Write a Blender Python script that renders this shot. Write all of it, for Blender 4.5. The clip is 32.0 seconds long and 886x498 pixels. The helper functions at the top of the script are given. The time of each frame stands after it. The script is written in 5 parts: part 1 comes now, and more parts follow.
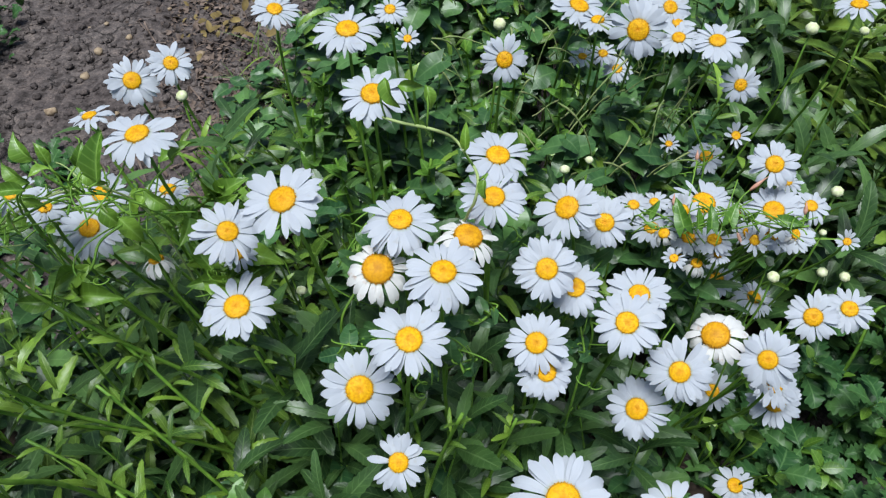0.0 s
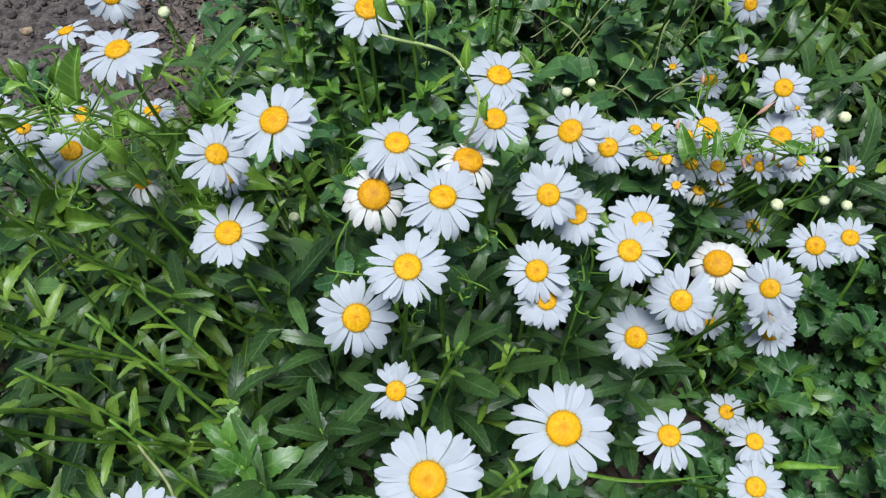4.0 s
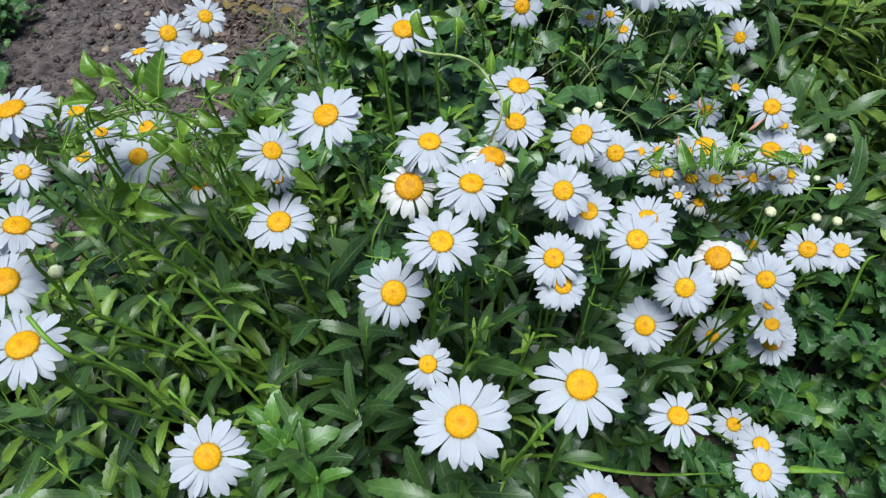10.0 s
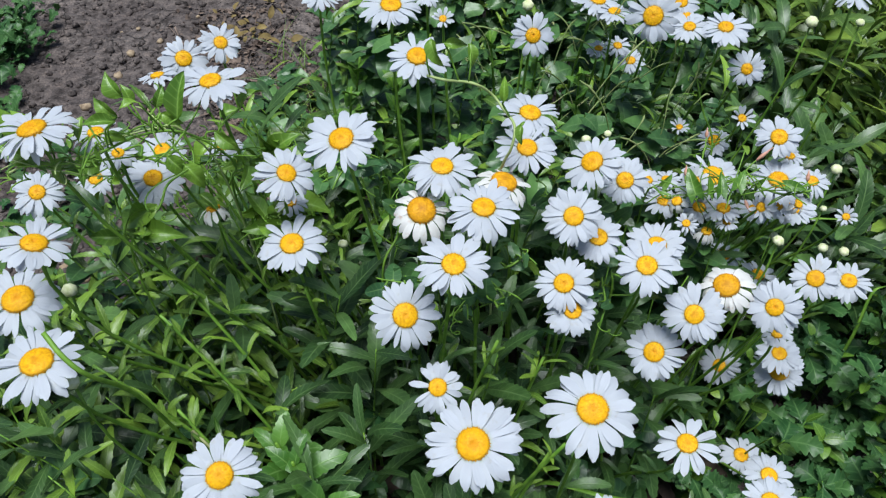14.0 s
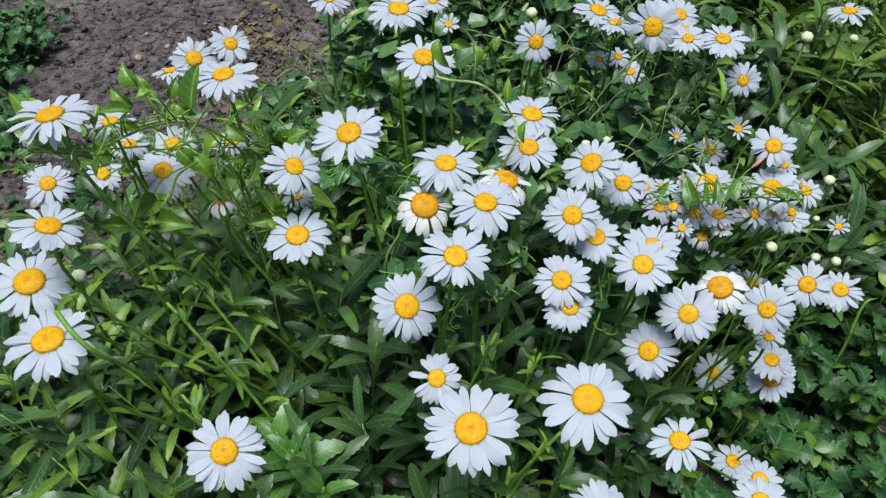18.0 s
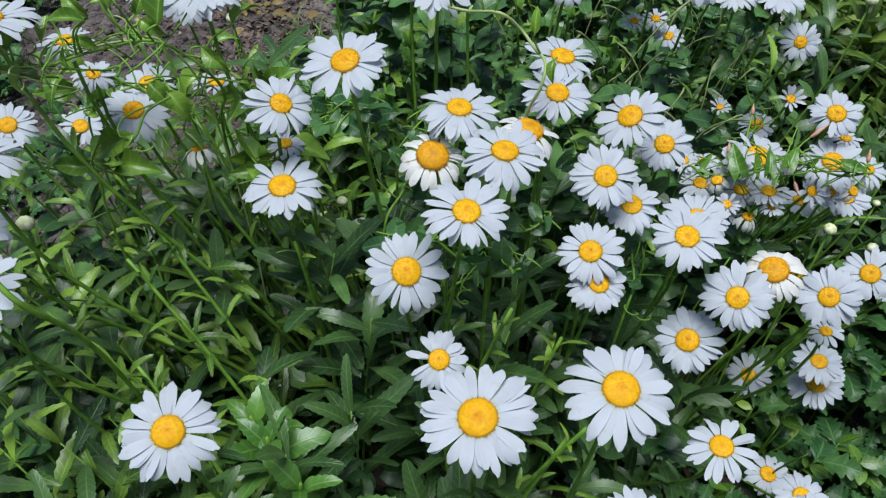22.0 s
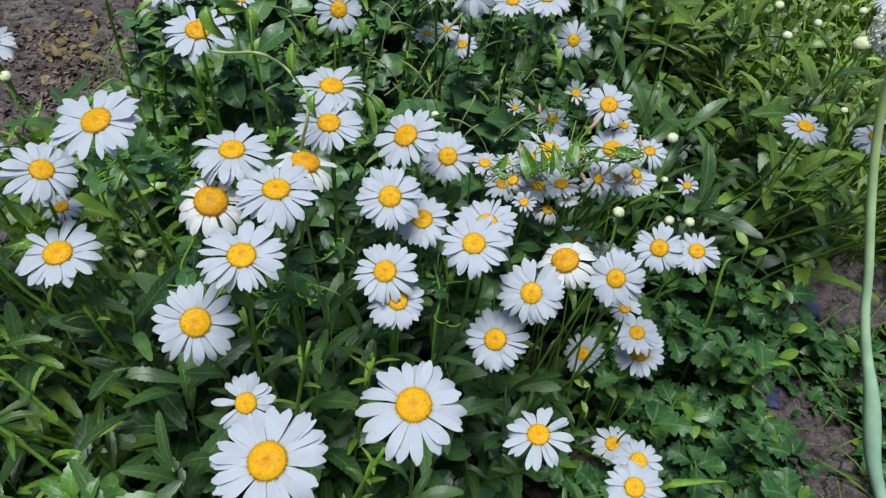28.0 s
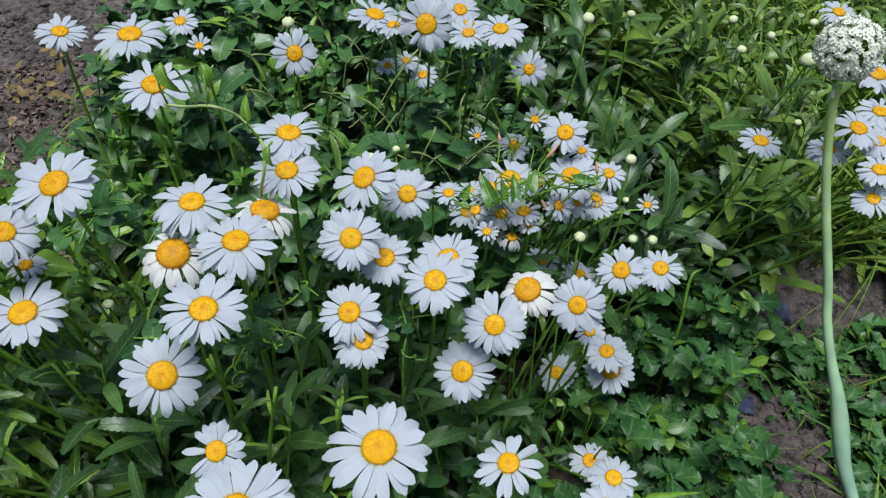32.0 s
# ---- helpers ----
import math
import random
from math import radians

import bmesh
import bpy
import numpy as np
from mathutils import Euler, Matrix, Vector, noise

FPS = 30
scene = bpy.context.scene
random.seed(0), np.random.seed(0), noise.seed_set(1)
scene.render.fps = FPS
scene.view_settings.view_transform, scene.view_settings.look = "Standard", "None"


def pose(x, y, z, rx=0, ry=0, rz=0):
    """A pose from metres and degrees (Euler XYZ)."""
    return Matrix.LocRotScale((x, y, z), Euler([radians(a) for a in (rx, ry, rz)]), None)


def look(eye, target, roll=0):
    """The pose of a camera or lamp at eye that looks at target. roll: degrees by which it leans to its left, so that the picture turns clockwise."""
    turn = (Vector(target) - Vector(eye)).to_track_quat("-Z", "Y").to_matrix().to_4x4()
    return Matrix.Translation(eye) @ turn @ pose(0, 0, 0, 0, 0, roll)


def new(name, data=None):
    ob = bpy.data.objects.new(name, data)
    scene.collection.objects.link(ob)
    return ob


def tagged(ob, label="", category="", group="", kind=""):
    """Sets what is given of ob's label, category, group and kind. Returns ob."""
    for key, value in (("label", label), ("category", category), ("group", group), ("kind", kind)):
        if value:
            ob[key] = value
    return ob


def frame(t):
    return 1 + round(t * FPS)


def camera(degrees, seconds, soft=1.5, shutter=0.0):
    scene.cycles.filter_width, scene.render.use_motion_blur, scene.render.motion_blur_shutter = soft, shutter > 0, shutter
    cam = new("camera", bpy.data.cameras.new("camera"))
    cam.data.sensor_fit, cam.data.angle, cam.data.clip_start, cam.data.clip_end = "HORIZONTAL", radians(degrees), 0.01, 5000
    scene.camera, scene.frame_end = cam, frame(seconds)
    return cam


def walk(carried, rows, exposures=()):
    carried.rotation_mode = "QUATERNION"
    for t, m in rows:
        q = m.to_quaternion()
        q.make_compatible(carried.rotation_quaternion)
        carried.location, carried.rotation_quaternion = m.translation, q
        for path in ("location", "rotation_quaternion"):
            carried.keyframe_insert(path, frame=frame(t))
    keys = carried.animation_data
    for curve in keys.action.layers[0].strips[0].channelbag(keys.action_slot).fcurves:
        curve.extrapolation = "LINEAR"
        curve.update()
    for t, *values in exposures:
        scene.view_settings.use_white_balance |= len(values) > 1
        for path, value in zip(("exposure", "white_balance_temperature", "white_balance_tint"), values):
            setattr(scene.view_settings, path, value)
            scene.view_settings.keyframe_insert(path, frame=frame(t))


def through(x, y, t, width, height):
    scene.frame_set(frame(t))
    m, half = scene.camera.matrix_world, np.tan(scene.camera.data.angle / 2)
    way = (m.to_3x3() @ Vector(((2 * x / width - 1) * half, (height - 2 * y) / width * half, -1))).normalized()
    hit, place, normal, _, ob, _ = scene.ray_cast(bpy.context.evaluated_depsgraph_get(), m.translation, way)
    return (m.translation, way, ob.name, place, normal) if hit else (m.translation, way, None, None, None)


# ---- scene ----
cam = camera(60.6, 32.0, soft=1.25)
PATH = [
    (0, (0.0180, 0.0138, 1.0631), (0.0095, 1.2982, -0.4699), -0.01),
    (0.5, (0.0075, 0.0169, 1.0620), (0.0178, 1.3022, -0.4703), 0.65),
    (1, (0.0043, 0.0176, 1.0610), (0.0170, 1.3100, -0.4653), 0.72),
    (1.5, (0.0054, 0.0262, 1.0540), (0.0163, 1.3126, -0.4773), 0.71),
    (2, (0.0037, 0.0284, 1.0523), (0.0181, 1.2909, -0.4988), 0.80),
    (2.5, (0.0043, 0.0285, 1.0528), (0.0144, 1.2302, -0.5459), 0.74),
    (3, (0.0089, 0.0287, 1.0516), (0.0239, 1.1931, -0.5743), 0.88),
    (3.5, (0.0114, 0.0251, 1.0474), (0.0294, 1.1735, -0.5899), 1.12),
    (5.5, (0.0044, 0.0172, 1.0468), (0.0328, 1.1409, -0.6074), 1.69),
    (6, (-0.0001, 0.0112, 1.0442), (0.0271, 1.1421, -0.6051), 1.76),
    (6.5, (-0.0022, 0.0082, 1.0477), (0.0331, 1.1290, -0.6084), 2.15),
    (7, (-0.0014, -0.0033, 1.0498), (0.0294, 1.1260, -0.6006), 1.99),
    (7.5, (-0.0094, -0.0207, 1.0475), (0.0194, 1.1283, -0.5893), 1.83),
    (8, (-0.0099, -0.0385, 1.0539), (0.0021, 1.1636, -0.5444), 1.19),
    (8.5, (-0.0140, -0.0501, 1.0519), (-0.0044, 1.1939, -0.5141), 0.96),
    (9, (-0.0109, -0.0570, 1.0537), (-0.0105, 1.2048, -0.4980), 0.62),
    (9.5, (-0.0058, -0.0635, 1.0586), (-0.0020, 1.2141, -0.4801), 0.66),
    (10, (-0.0055, -0.0703, 1.0577), (-0.0027, 1.2235, -0.4674), 0.53),
    (10.5, (-0.0059, -0.0762, 1.0568), (-0.0022, 1.2305, -0.4573), 0.88),
    (11, (-0.0078, -0.0763, 1.0579), (-0.0086, 1.2376, -0.4500), 1.04),
    (11.5, (-0.0090, -0.0804, 1.0593), (-0.0158, 1.2427, -0.4404), 1.12),
    (12, (-0.0132, -0.0829, 1.0617), (-0.0172, 1.2487, -0.4305), 1.40),
    (12.5, (-0.0151, -0.0789, 1.0614), (-0.0214, 1.2561, -0.4279), 1.35),
    (13, (-0.0171, -0.0767, 1.0629), (-0.0237, 1.2650, -0.4203), 1.19),
    (13.5, (-0.0180, -0.0772, 1.0596), (-0.0204, 1.2773, -0.4119), 1.09),
    (14, (-0.0134, -0.0770, 1.0575), (-0.0155, 1.2756, -0.4158), 1.07),
    (14.5, (-0.0026, -0.0821, 1.0568), (-0.0184, 1.2707, -0.4162), 0.55),
    (16.5, (-0.0013, -0.1000, 1.0579), (-0.0337, 1.2774, -0.3919), 0.81),
    (17, (-0.0140, -0.1001, 1.0531), (-0.0207, 1.2847, -0.3899), 1.65),
    (17.5, (-0.0062, -0.0998, 1.0603), (-0.0244, 1.2730, -0.3941), 1.82),
    (18, (-0.0168, -0.1018, 1.0564), (-0.0122, 1.2845, -0.3852), 2.52),
    (18.5, (-0.0096, -0.0950, 1.0630), (-0.0225, 1.2756, -0.3935), 2.32),
    (19, (-0.0124, -0.0958, 1.0486), (-0.0226, 1.2892, -0.3941), 2.68),
    (19.5, (-0.0182, -0.0832, 1.0325), (-0.0411, 1.2945, -0.4171), 2.95),
    (20, (-0.0197, -0.0686, 1.0043), (-0.0457, 1.3191, -0.4357), 3.11),
    (20.5, (-0.0161, -0.0637, 0.9863), (-0.0580, 1.3274, -0.4501), 3.05),
    (21, (-0.0159, -0.0592, 0.9698), (-0.0566, 1.3303, -0.4682), 3.29),
    (21.5, (-0.0170, -0.0599, 0.9632), (-0.0503, 1.3305, -0.4740), 3.61),
    (22, (-0.0127, -0.0575, 0.9667), (-0.0382, 1.3314, -0.4722), 3.83),
    (22.5, (-0.0125, -0.0555, 0.9655), (-0.0159, 1.3364, -0.4707), 4.07),
    (23, (-0.0040, -0.0515, 0.9655), (0.0152, 1.3466, -0.4644), 4.25),
    (23.5, (-0.0005, -0.0500, 0.9661), (0.0488, 1.3461, -0.4652), 4.63),
    (24, (0.0046, -0.0555, 0.9645), (0.0723, 1.3486, -0.4581), 4.51),
    (24.5, (0.0078, -0.0559, 0.9707), (0.1186, 1.3541, -0.4434), 4.96),
    (25, (0.0127, -0.0558, 0.9772), (0.1399, 1.3620, -0.4277), 4.65),
    (25.5, (0.0219, -0.0501, 0.9828), (0.1783, 1.3634, -0.4235), 4.50),
    (27.5, (0.0453, -0.0574, 0.9874), (0.2758, 1.3376, -0.4272), 3.57),
    (28, (0.0541, -0.0558, 0.9887), (0.3255, 1.3307, -0.4270), 3.99),
    (28.5, (0.0579, -0.0550, 0.9912), (0.3635, 1.3223, -0.4264), 4.51),
    (29, (0.0527, -0.0578, 0.9906), (0.3586, 1.3213, -0.4253), 4.18),
    (29.5, (0.0464, -0.0582, 0.9897), (0.3607, 1.3244, -0.4209), 4.25),
    (30, (0.0561, -0.0545, 0.9953), (0.3710, 1.3247, -0.4185), 3.98),
    (30.5, (0.0637, -0.0533, 1.0024), (0.3766, 1.3237, -0.4140), 3.70),
    (31, (0.0658, -0.0543, 1.0056), (0.3814, 1.3265, -0.4064), 3.47),
    (31.5, (0.0706, -0.0552, 1.0102), (0.3874, 1.3349, -0.3924), 2.63),
    (32, (0.0718, -0.0527, 1.0134), (0.3860, 1.3445, -0.3828), 2.35),
]
walk(cam, [(t, look(eye, target, roll)) for t, eye, target, roll in PATH],
     exposures=[(0, 0.46), (13, 0.49), (19, 0.39), (23, 0.32), (28, 0.3), (32, 0.24)])

# ---- light ----
world = bpy.data.worlds.new("sky")
scene.world = world
world.use_nodes = True
wn = world.node_tree.nodes
sky = wn.new("ShaderNodeTexSky")
sky.sky_type = "NISHITA"
sky.sun_disc = False
sky.sun_elevation = radians(80)
sky.sun_rotation = radians(206)
world.node_tree.links.new(sky.outputs[0], wn["Background"].inputs[0])
wn["Background"].inputs[1].default_value = 0.068
sun_data = bpy.data.lights.new("sun", "SUN")
sun_data.energy, sun_data.angle, sun_data.color = 3.95, radians(31), (0.93, 0.98, 1.01)
sun = new("sun", sun_data)
sun.matrix_world = look((-0.15, -0.3, 2.0), (0, 0, 0))


# ---- materials ----
def material(name, rough=0.6):
    m = bpy.data.materials.new(name)
    m.use_nodes = True
    nt = m.node_tree
    b = nt.nodes["Principled BSDF"]
    b.inputs["Roughness"].default_value = rough
    b.inputs["Specular IOR Level"].default_value = 0.3
    return m, nt, b


def node(nt, kind, **values):
    n = nt.nodes.new(kind)
    for key, v in values.items():
        n.inputs[key.replace("_", " ")].default_value = v
    return n


def ramp(nt, source, stops):
    r = nt.nodes.new("ShaderNodeValToRGB")
    e = r.color_ramp.elements
    while len(e) < len(stops):
        e.new(0.5)
    for el, (p, c) in zip(e, stops):
        el.position, el.color = p, (*c, 1)
    nt.links.new(source, r.inputs[0])
    return r.outputs[0]


def mixed(nt, fac, a, b, kind="MIX"):
    m = nt.nodes.new("ShaderNodeMix")
    m.data_type, m.blend_type = "RGBA", kind
    for sock, v in ((m.inputs[0], fac), (m.inputs[6], a), (m.inputs[7], b)):
        if isinstance(v, (int, float)):
            sock.default_value = v
        elif isinstance(v, tuple):
            sock.default_value = (*v, 1)
        else:
            nt.links.new(v, sock)
    return m.outputs[2]


def calc(nt, op, a, b=0.0, c=None):
    m = nt.nodes.new("ShaderNodeMath")
    m.operation = op
    for k, v in enumerate((a, b) if c is None else (a, b, c)):
        if isinstance(v, (int, float)):
            m.inputs[k].default_value = v
        else:
            nt.links.new(v, m.inputs[k])
    return m.outputs[0]


def bump(nt, bsdf, height, strength, distance):
    n = node(nt, "ShaderNodeBump", Strength=strength, Distance=distance)
    nt.links.new(height, n.inputs["Height"])
    nt.links.new(n.outputs[0], bsdf.inputs["Normal"])


def uv_parts(nt):
    u = nt.nodes.new("ShaderNodeUVMap")
    s = nt.nodes.new("ShaderNodeSeparateXYZ")
    nt.links.new(u.outputs[0], s.inputs[0])
    return s.outputs[0], s.outputs[1]


def texture(nt, kind="ShaderNodeTexNoise", scale=10.0, detail=3.0):
    n = nt.nodes.new(kind)
    c = nt.nodes.new("ShaderNodeNewGeometry")
    n.inputs["Scale"].default_value = scale
    if kind == "ShaderNodeTexNoise":
        n.inputs["Detail"].default_value = detail
    nt.links.new(c.outputs["Position"], n.inputs["Vector"])
    return n


def leaf_material(name, dark, light, vein, rough=0.36, veins=9.0, through=0.07, joined=False, gloss=0.4):
    """A leaf blade: midrib and side veins along its own length, varied from leaf to leaf, letting some light through."""
    m, nt, b = material(name, rough)
    b.inputs["Specular IOR Level"].default_value = gloss
    u, v = uv_parts(nt)
    if joined:
        rnd = nt.nodes.new("ShaderNodeNewGeometry").outputs["Random Per Island"]
    else:
        rnd = nt.nodes.new("ShaderNodeObjectInfo").outputs["Random"]
    cloud = texture(nt, scale=55.0, detail=4.0).outputs[0]
    fac = calc(nt, "ADD", calc(nt, "MULTIPLY", rnd, 0.75), calc(nt, "MULTIPLY", calc(nt, "SUBTRACT", cloud, 0.4), 0.9))
    base = ramp(nt, fac, [(0.0, dark), (0.55, tuple(0.62 * a + 0.38 * c for a, c in zip(dark, light))), (1.0, light)])
    across = calc(nt, "ABSOLUTE", calc(nt, "SUBTRACT", u, 0.5))
    rib = calc(nt, "SUBTRACT", 1.0, calc(nt, "MULTIPLY", across, 16.0))
    rib = calc(nt, "MAXIMUM", rib, 0.0)
    side = calc(nt, "SINE", calc(nt, "MULTIPLY", calc(nt, "SUBTRACT", v, calc(nt, "MULTIPLY", across, 0.28)), veins * 6.283))
    side = calc(nt, "MULTIPLY", calc(nt, "POWER", calc(nt, "MAXIMUM", side, 0.0), 5.0), 0.22)
    fac2 = calc(nt, "MAXIMUM", calc(nt, "MULTIPLY", rib, 0.6), side)
    colour = mixed(nt, fac2, base, vein)
    spots = texture(nt, scale=320.0, detail=2.0).outputs[0]
    blot = ramp(nt, spots, [(0.0, (1, 1, 1)), (0.66, (1, 1, 1)), (0.74, (0.72, 0.7, 0.5))])
    colour = mixed(nt, 1.0, colour, blot, "MULTIPLY")
    nt.links.new(colour, b.inputs["Base Color"])
    high = calc(nt, "ADD", calc(nt, "MULTIPLY", fac2, -1.0), calc(nt, "MULTIPLY", cloud, 0.7))
    bump(nt, b, high, 0.35, 0.0008)
    tr = nt.nodes.new("ShaderNodeBsdfTranslucent")
    nt.links.new(mixed(nt, 1.0, colour, (1.0, 1.0, 0.45), "MULTIPLY"), tr.inputs[0])
    mix = nt.nodes.new("ShaderNodeMixShader")
    mix.inputs[0].default_value = through
    out = nt.nodes["Material Output"]
    nt.links.new(b.outputs[0], mix.inputs[1])
    nt.links.new(tr.outputs[0], mix.inputs[2])
    nt.links.new(mix.outputs[0], out.inputs[0])
    return m


def plain(name, dark, light, scale, rough=0.6, relief=0.4, depth=0.001, detail=4.0):
    m, nt, b = material(name, rough)
    n = texture(nt, scale=scale, detail=detail).outputs[0]
    nt.links.new(ramp(nt, n, [(0.32, dark), (0.68, light)]), b.inputs["Base Color"])
    bump(nt, b, n, relief, depth)
    return m


def petal_material(name, tint, worn):
    m, nt, b = material(name, 0.55)
    u, v = uv_parts(nt)
    rnd = nt.nodes.new("ShaderNodeObjectInfo").outputs["Random"]
    groove = calc(nt, "COSINE", calc(nt, "MULTIPLY", u, 6.283 * 3.0))
    fine = calc(nt, "SINE", calc(nt, "MULTIPLY", u, 6.283 * 11.0))
    high = calc(nt, "ADD", calc(nt, "MULTIPLY", groove, 0.8), calc(nt, "MULTIPLY", fine, 0.2))
    base = mixed(nt, rnd, tint, tuple(c * 0.94 for c in tint))
    foot = ramp(nt, v, [(0.0, (0.82, 0.86, 0.55)), (0.16, (1, 1, 1))])
    base = mixed(nt, 1.0, base, foot, "MULTIPLY")
    n = texture(nt, scale=140.0, detail=3.0).outputs[0]
    old = ramp(nt, n, [(0.0, (1, 1, 1)), (0.62, (1, 1, 1)), (0.75, worn)])
    base = mixed(nt, 1.0, base, old, "MULTIPLY")
    nt.links.new(base, b.inputs["Base Color"])
    bump(nt, b, high, 0.14, 0.0004)
    tr = nt.nodes.new("ShaderNodeBsdfTranslucent")
    nt.links.new(base, tr.inputs[0])
    mix = nt.nodes.new("ShaderNodeMixShader")
    mix.inputs[0].default_value = 0.32
    nt.links.new(b.outputs[0], mix.inputs[1])
    nt.links.new(tr.outputs[0], mix.inputs[2])
    nt.links.new(mix.outputs[0], nt.nodes["Material Output"].inputs[0])
    return m


PETAL = petal_material("white_petal", (0.515, 0.545, 0.597), (0.93, 0.9, 0.84))
PETAL_OLD = petal_material("creamy_petal", (0.74, 0.73, 0.71), (0.85, 0.7, 0.62))


def disc_material(name, dark, light, rim, middle):
    """Tiny florets: open and bright in a broad ring, still closed and deeper in the middle, browned where old pollen clings at the rim."""
    m, nt, b = material(name, 0.6)
    u, v = uv_parts(nt)
    n = texture(nt, scale=520.0, detail=2.0).outputs[0]
    patch = texture(nt, scale=160.0, detail=2.0).outputs[0]
    rnd = nt.nodes.new("ShaderNodeObjectInfo").outputs["Random"]
    c = ramp(nt, n, [(0.32, dark), (0.62, light)])
    c = mixed(nt, calc(nt, "MULTIPLY", rnd, 0.4), c, dark)
    core = ramp(nt, calc(nt, "ADD", u, calc(nt, "MULTIPLY", calc(nt, "SUBTRACT", patch, 0.5), 0.3)), [(0.0, (1, 1, 1)), (0.16, (0.75, 0.75, 0.75)), (0.42, (0, 0, 0)), (0.86, (0, 0, 0))])
    c = mixed(nt, calc(nt, "MULTIPLY", core, 0.75), c, middle)
    edge = ramp(nt, calc(nt, "ADD", u, calc(nt, "MULTIPLY", calc(nt, "SUBTRACT", n, 0.5), 0.25)), [(0.84, (0, 0, 0)), (1.0, (1, 1, 1))])
    c = mixed(nt, calc(nt, "MULTIPLY", edge, 0.7), c, rim)
    nt.links.new(c, b.inputs["Base Color"])
    bump(nt, b, n, 0.5, 0.0008)
    return m


DISC = disc_material("yellow_disc", (0.58, 0.29, 0.002), (0.75, 0.44, 0.005), (0.36, 0.14, 0.004), (0.56, 0.23, 0.003))
DISC_OLD = disc_material("golden_disc", (0.52, 0.24, 0.004), (0.74, 0.4, 0.008), (0.3, 0.11, 0.008), (0.42, 0.17, 0.006))
STEM = plain("green_stem", (0.075, 0.18, 0.018), (0.17, 0.31, 0.04), 90, 0.5)
CALYX = plain("green_calyx", (0.06, 0.12, 0.03), (0.13, 0.2, 0.06), 200, 0.6)
BUD = plain("pale_bud", (0.44, 0.48, 0.22), (0.66, 0.68, 0.46), 260, 0.55)
LANCE = dict(dark=(0.01, 0.034, 0.009), light=(0.092, 0.185, 0.046), vein=(0.13, 0.22, 0.075))
LEAF = leaf_material("daisy_leaf", **LANCE)
LEAF_STUFF = leaf_material("daisy_leaf_mass", joined=True, **LANCE)
FRESH = dict(dark=(0.02, 0.062, 0.009), light=(0.21, 0.35, 0.038), vein=(0.24, 0.36, 0.08))
LEAF_FRESH = leaf_material("fresh_leaf_mass", joined=True, **FRESH)
LEAF_BACK = leaf_material("back_leaf_mass", (0.024, 0.066, 0.013), (0.2, 0.295, 0.04), (0.18, 0.31, 0.075), joined=True)
BROAD_LEAF = leaf_material("broad_leaf", (0.035, 0.105, 0.014), (0.1, 0.225, 0.034), (0.16, 0.29, 0.08), veins=6.0)
# Fresh leaf colours lifted: haze and backlight painted into a paler yellow-green.
BACKLIT = leaf_material("backlit_leaf_mass", (0.06, 0.13, 0.018), (0.29, 0.4, 0.06), (0.3, 0.4, 0.1), joined=True)
LEAF_YOUNG = leaf_material("young_leaf", **FRESH)
VINE_LEAF = leaf_material("bindweed_leaf", (0.04, 0.115, 0.012), (0.12, 0.25, 0.03), (0.22, 0.37, 0.08), veins=5.0)
CRINKLE_LEAF = leaf_material("crinkled_leaf", (0.06, 0.14, 0.014), (0.21, 0.36, 0.04), (0.26, 0.42, 0.09), veins=6.0)
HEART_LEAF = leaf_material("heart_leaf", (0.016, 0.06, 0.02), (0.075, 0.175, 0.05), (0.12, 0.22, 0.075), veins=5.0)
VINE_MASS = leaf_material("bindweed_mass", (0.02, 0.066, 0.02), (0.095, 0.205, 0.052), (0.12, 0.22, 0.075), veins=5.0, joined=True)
LOBED = leaf_material("lobed_leaf_mass", (0.018, 0.06, 0.019), (0.075, 0.168, 0.046), (0.12, 0.23, 0.08), veins=4.0, joined=True, gloss=0.18)
LOBED_LEAF = leaf_material("lobed_leaf", (0.018, 0.06, 0.019), (0.075, 0.168, 0.046), (0.12, 0.23, 0.08), veins=4.0, gloss=0.18)
OVAL_MASS = leaf_material("oval_leaf_mass", (0.04, 0.1, 0.012), (0.125, 0.24, 0.026), (0.18, 0.3, 0.06), veins=5.0, joined=True)
OVAL_LEAF = leaf_material("oval_leaf", (0.04, 0.1, 0.012), (0.125, 0.24, 0.026), (0.18, 0.3, 0.06), veins=5.0)
YELLOWISH = leaf_material("yellow_green_leaf", (0.12, 0.24, 0.02), (0.24, 0.36, 0.04), (0.3, 0.42, 0.1), veins=6.0)
# Withered brown taken near black, so gap shade is partly in the colour.
SHADED_LITTER = plain("leaf_litter", (0.012, 0.009, 0.007), (0.06, 0.042, 0.03), 60, 0.85)
OCHRE = plain("yellowed_leaf", (0.1, 0.07, 0.025), (0.25, 0.18, 0.06), 50, 0.7)
DRY = plain("dry_debris", (0.05, 0.036, 0.03), (0.2, 0.145, 0.115), 45, 0.8)


